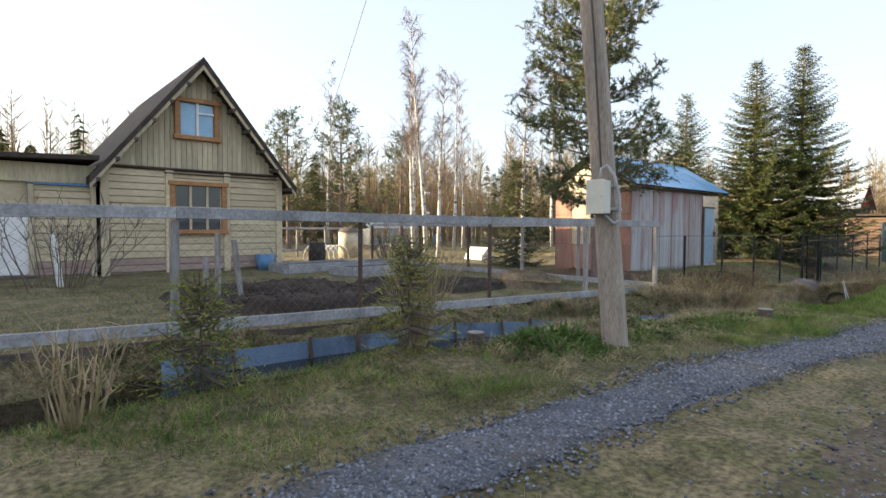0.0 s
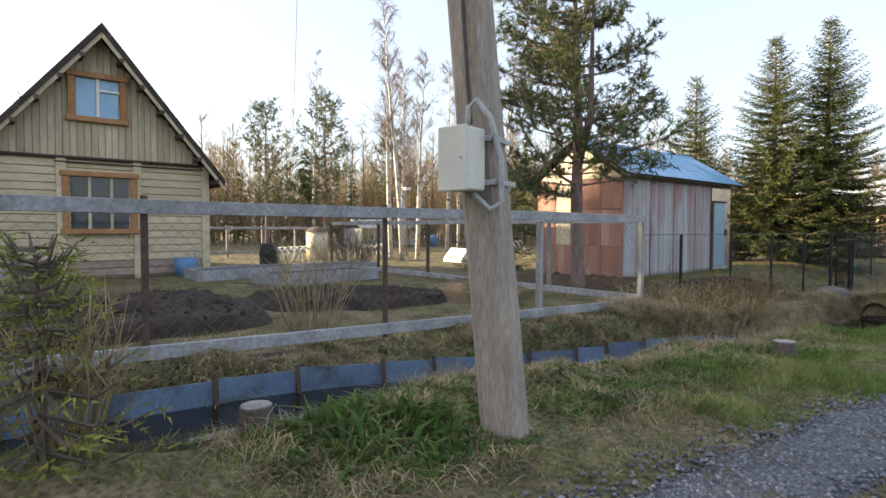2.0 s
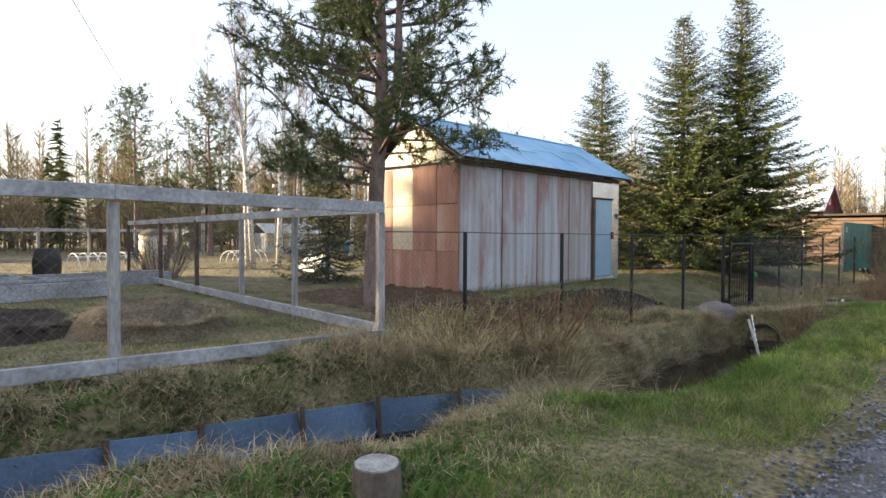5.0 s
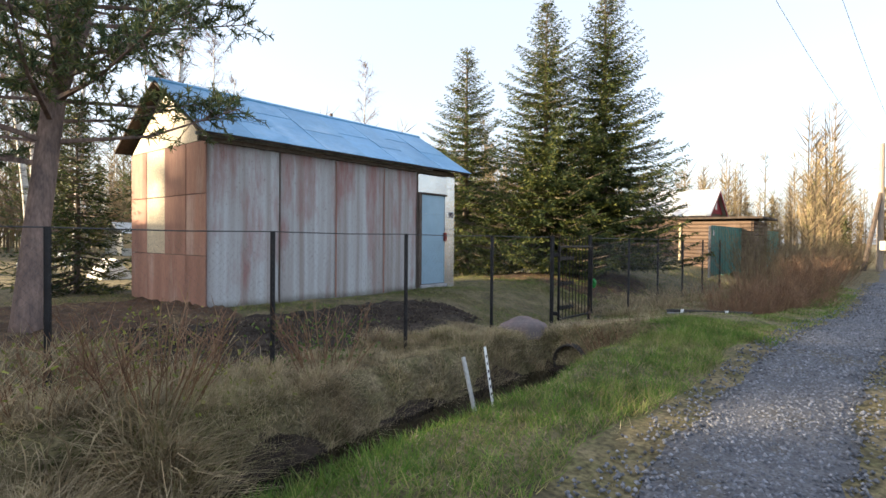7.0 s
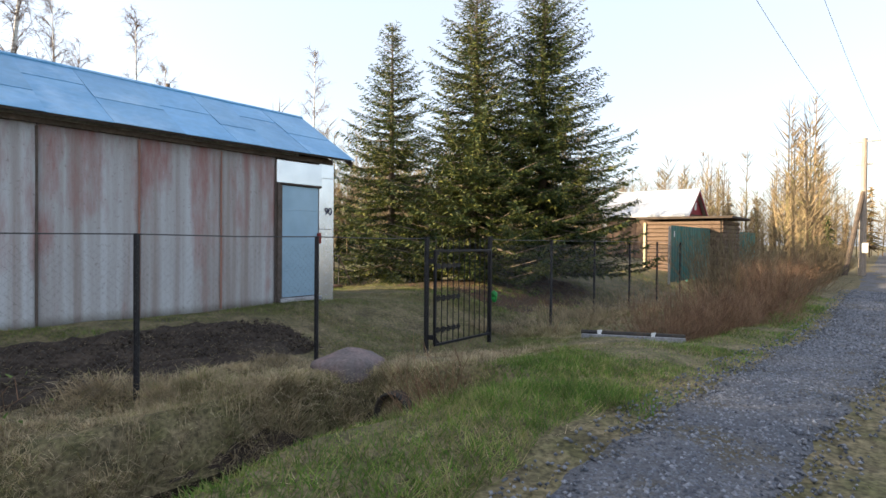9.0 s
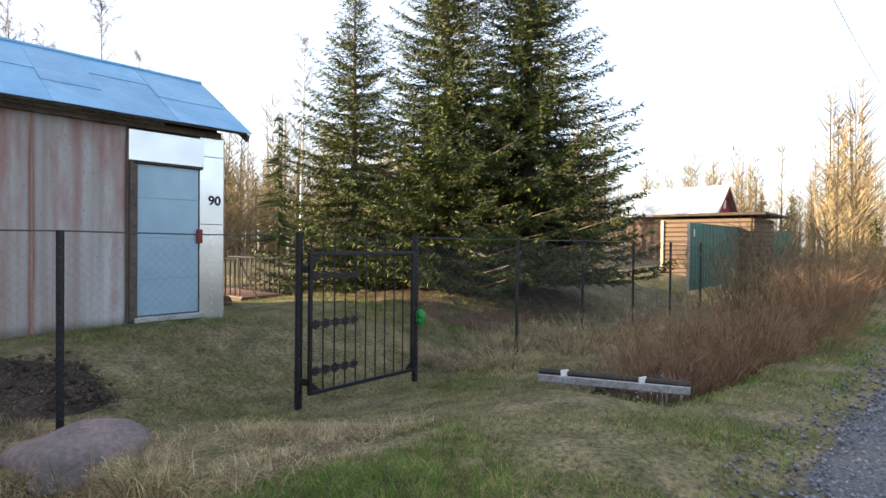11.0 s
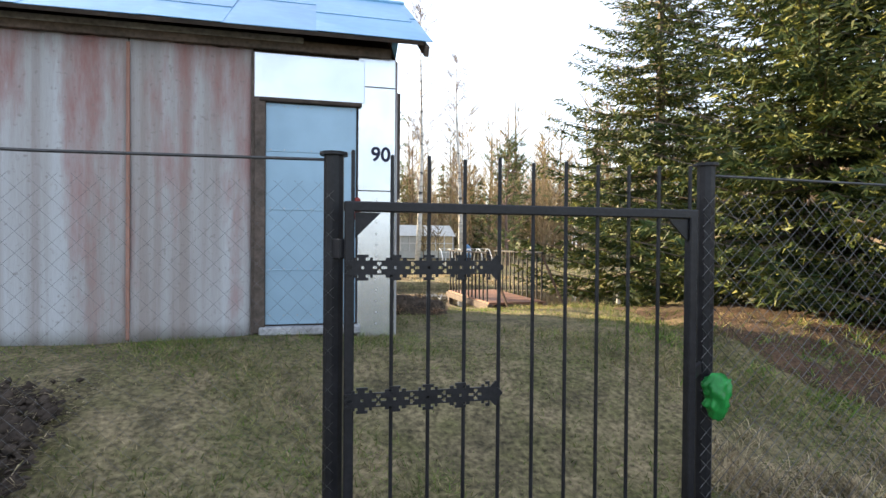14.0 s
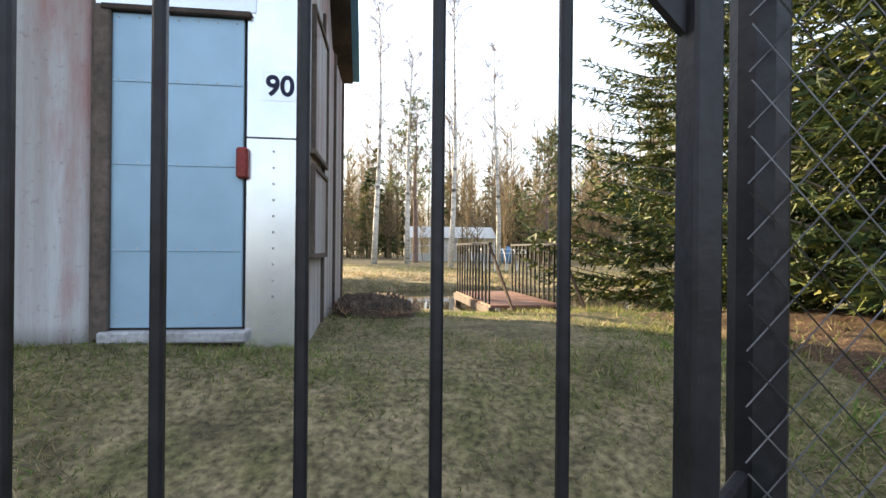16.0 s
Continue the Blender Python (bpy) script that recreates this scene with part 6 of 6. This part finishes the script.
sward("dry_grass", 2500, 20.15, 21.0, 9.4, 11.2, 0.08, 0.22, 0.004, 0.008, M_willow, "dead weed stems on the heap", 250, 1.4, inside(20.55, 10.3, 0.45, 0.85), False, 60, 0.05)
sward("dry_grass", 12000, 19, 27.5, 15.3, 18.5, 0.08, 0.22, 0.006, 0.013, M_dry, "dry sedge round the pond", 248, 0.9, clump=300)
sward("lush_grass", 26000, 17.2, 23.2, 4.6, 10.8, 0.03, 0.08, 0.005, 0.009, M_lush, "fresh green blades in the lawn by the gate", 251, 0.8, lambda x, y, r: patch(x * 0.8, y * 0.9) + r.normal(0, 0.5, len(x)) > 0.0)
sward("lush_grass", 3500, 22.4, 26.5, 5.7, 8.2, 0.05, 0.14, 0.008, 0.016, M_lush, "green tufts among the needle litter", 254, 0.8, bare=False, clump=90, lift=0.02)
sward("grass", 34000, 18.2, 23.2, 4.6, 9.2, 0.03, 0.08, 0.004, 0.008, M_grass, "thin spring lawn by the gate", 255, 0.9)
sward("lush_grass", 9000, 13, 18.6, 7.35, 8.4, 0.03, 0.09, 0.005, 0.010, M_lush, "green strip of grass along the shed foot", 252, 0.7)
sward("lush_grass", 14000, 4.6, 10.2, 6.0, 12.5, 0.03, 0.08, 0.006, 0.011, M_lush, "green lawn paths between the beds", 253, 0.7)
sward("grass", 26000, 18, 30, 10.5, 24, 0.04, 0.12, 0.010, 0.02, M_grass, "spring grass beyond the pond", 249, 0.7)


sward("dry_grass", 12000, 8.0, 9.8, 6.9, 8.3, 0.05, 0.16, 0.004, 0.008, M_dry, "old hay lying on the heap", 220, 1.8, inside(8.9, 7.6, 0.8, 0.7), False, 160, 0.17)
sward("dry_grass", 5000, 12.6, 18.2, 6.1, 7.4, 0.03, 0.08, 0.004, 0.008, M_dry, "straw bits on the dug bed", 221, 1.8, None, False, 0, 0.08)
sward("dry_grass", 14000, 22.8, 28, 6.3, 10.4, 0.03, 0.07, 0.003, 0.006, M_willow, "fallen brown needles and twigs", 222, 2.5, inside(25.4, 8.4, 2.6, 2.1), False, 0, 0.05)
sward("dry_grass", 7000, 11.5, 14.6, 7.3, 10.5, 0.03, 0.07, 0.003, 0.006, M_willow, "fallen brown pine needles", 223, 2.5, inside(13.1, 8.9, 1.7, 1.7), False, 0, 0.03)
sward("reed", 5000, 10, 16.4, 3.15, 3.5, 0.05, 0.14, 0.004, 0.008, M_dry, "overhanging straw on the ditch lip", 224, 1.1, None, False, 70)
sward("soil_clod", 9000, 12.7, 18.1, 6.15, 7.35, 0.02, 0.05, 0.02, 0.05, M_soil, "clods of dug soil", 225, 1.5, None, False, 0, 0.07)
sward("soil_clod", 6000, 2.2, 8.2, 7.2, 9.5, 0.02, 0.06, 0.02, 0.06, M_soil, "clods of dug soil", 226, 1.5, lambda x, y, r: ((np.abs(x - 3.6) < 1.3) & (np.abs(y - 8.3) < 1.2)) | ((np.abs(x - 6.9) < 1.2) & (np.abs(y - 8.4) < 0.9)), False, 0, 0.12)


def stones(name, n, x0, x1, yc, half, r0, r1, material, label, seed, lift=0.012, category="gravel"):
    r = np.random.default_rng(seed)
    x = r.uniform(x0, x1, n)
    u = np.clip(r.normal(0, 0.55, n), -1.35, 1.35)
    y = yc(x) + u * half(x)
    s = r.uniform(r0, r1, n)[:, None]
    a = r.uniform(0, 6.28, n)
    ca, sa = np.cos(a)[:, None], np.sin(a)[:, None]
    oct_v = np.array([(1, 0, 0), (0.1, 0.9, 0.1), (-0.9, 0.15, -0.1), (0, -0.8, 0.1), (0.15, 0.1, 0.75), (-0.1, 0, -0.7)])
    p = oct_v[None] * (1 + r.normal(0, 0.22, (n, 6, 1))) * s[:, None]
    q = np.stack([p[:, :, 0] * ca - p[:, :, 1] * sa, p[:, :, 0] * sa + p[:, :, 1] * ca, p[:, :, 2]], -1)
    q += np.stack([x, y, land(x, y) + lift + 0.2 * s[:, 0]], 1)[:, None]
    f = np.array([(0, 1, 4), (1, 2, 4), (2, 3, 4), (3, 0, 4), (1, 0, 5), (2, 1, 5), (3, 2, 5), (0, 3, 5)])
    f = (np.arange(n)[:, None, None] * 6 + f[None]).reshape(-1, 3)
    ob = new(name, raw_mesh(name, q.reshape(-1, 3), f, material))
    return tagged(ob, label, category, "", "stuff")


stones("gravel", 34000, -1, 22, rut_a, half_a, 0.007, 0.019, M_stone, "loose blue-grey crushed stone", 301)
stones("gravel", 7000, 22, 36, rut_a, half_a, 0.015, 0.03, M_stone, "loose blue-grey crushed stone", 302)
stones("gravel", 5000, -1, 20, rut_b, lambda x: 0.5 + 0 * x, 0.006, 0.018, M_stone, "scattered small stones in the dirt track", 303)
stones("soil_clod", 3600, 12.8, 18.0, lambda x: 6.75 + 0 * x, lambda x: 0.42 + 0 * x, 0.018, 0.05, M_soil, "loose clods of dug soil", 304, 0.05, "soil")
stones("soil_clod", 1800, 2.4, 4.8, lambda x: 8.3 + 0 * x, lambda x: 0.95 + 0 * x, 0.018, 0.055, M_soil, "loose clods of dug soil", 305, 0.14, "soil")
stones("soil_clod", 1500, 5.8, 8.0, lambda x: 8.4 + 0 * x, lambda x: 0.7 + 0 * x, 0.018, 0.055, M_soil, "loose clods of dug soil", 306, 0.10, "soil")
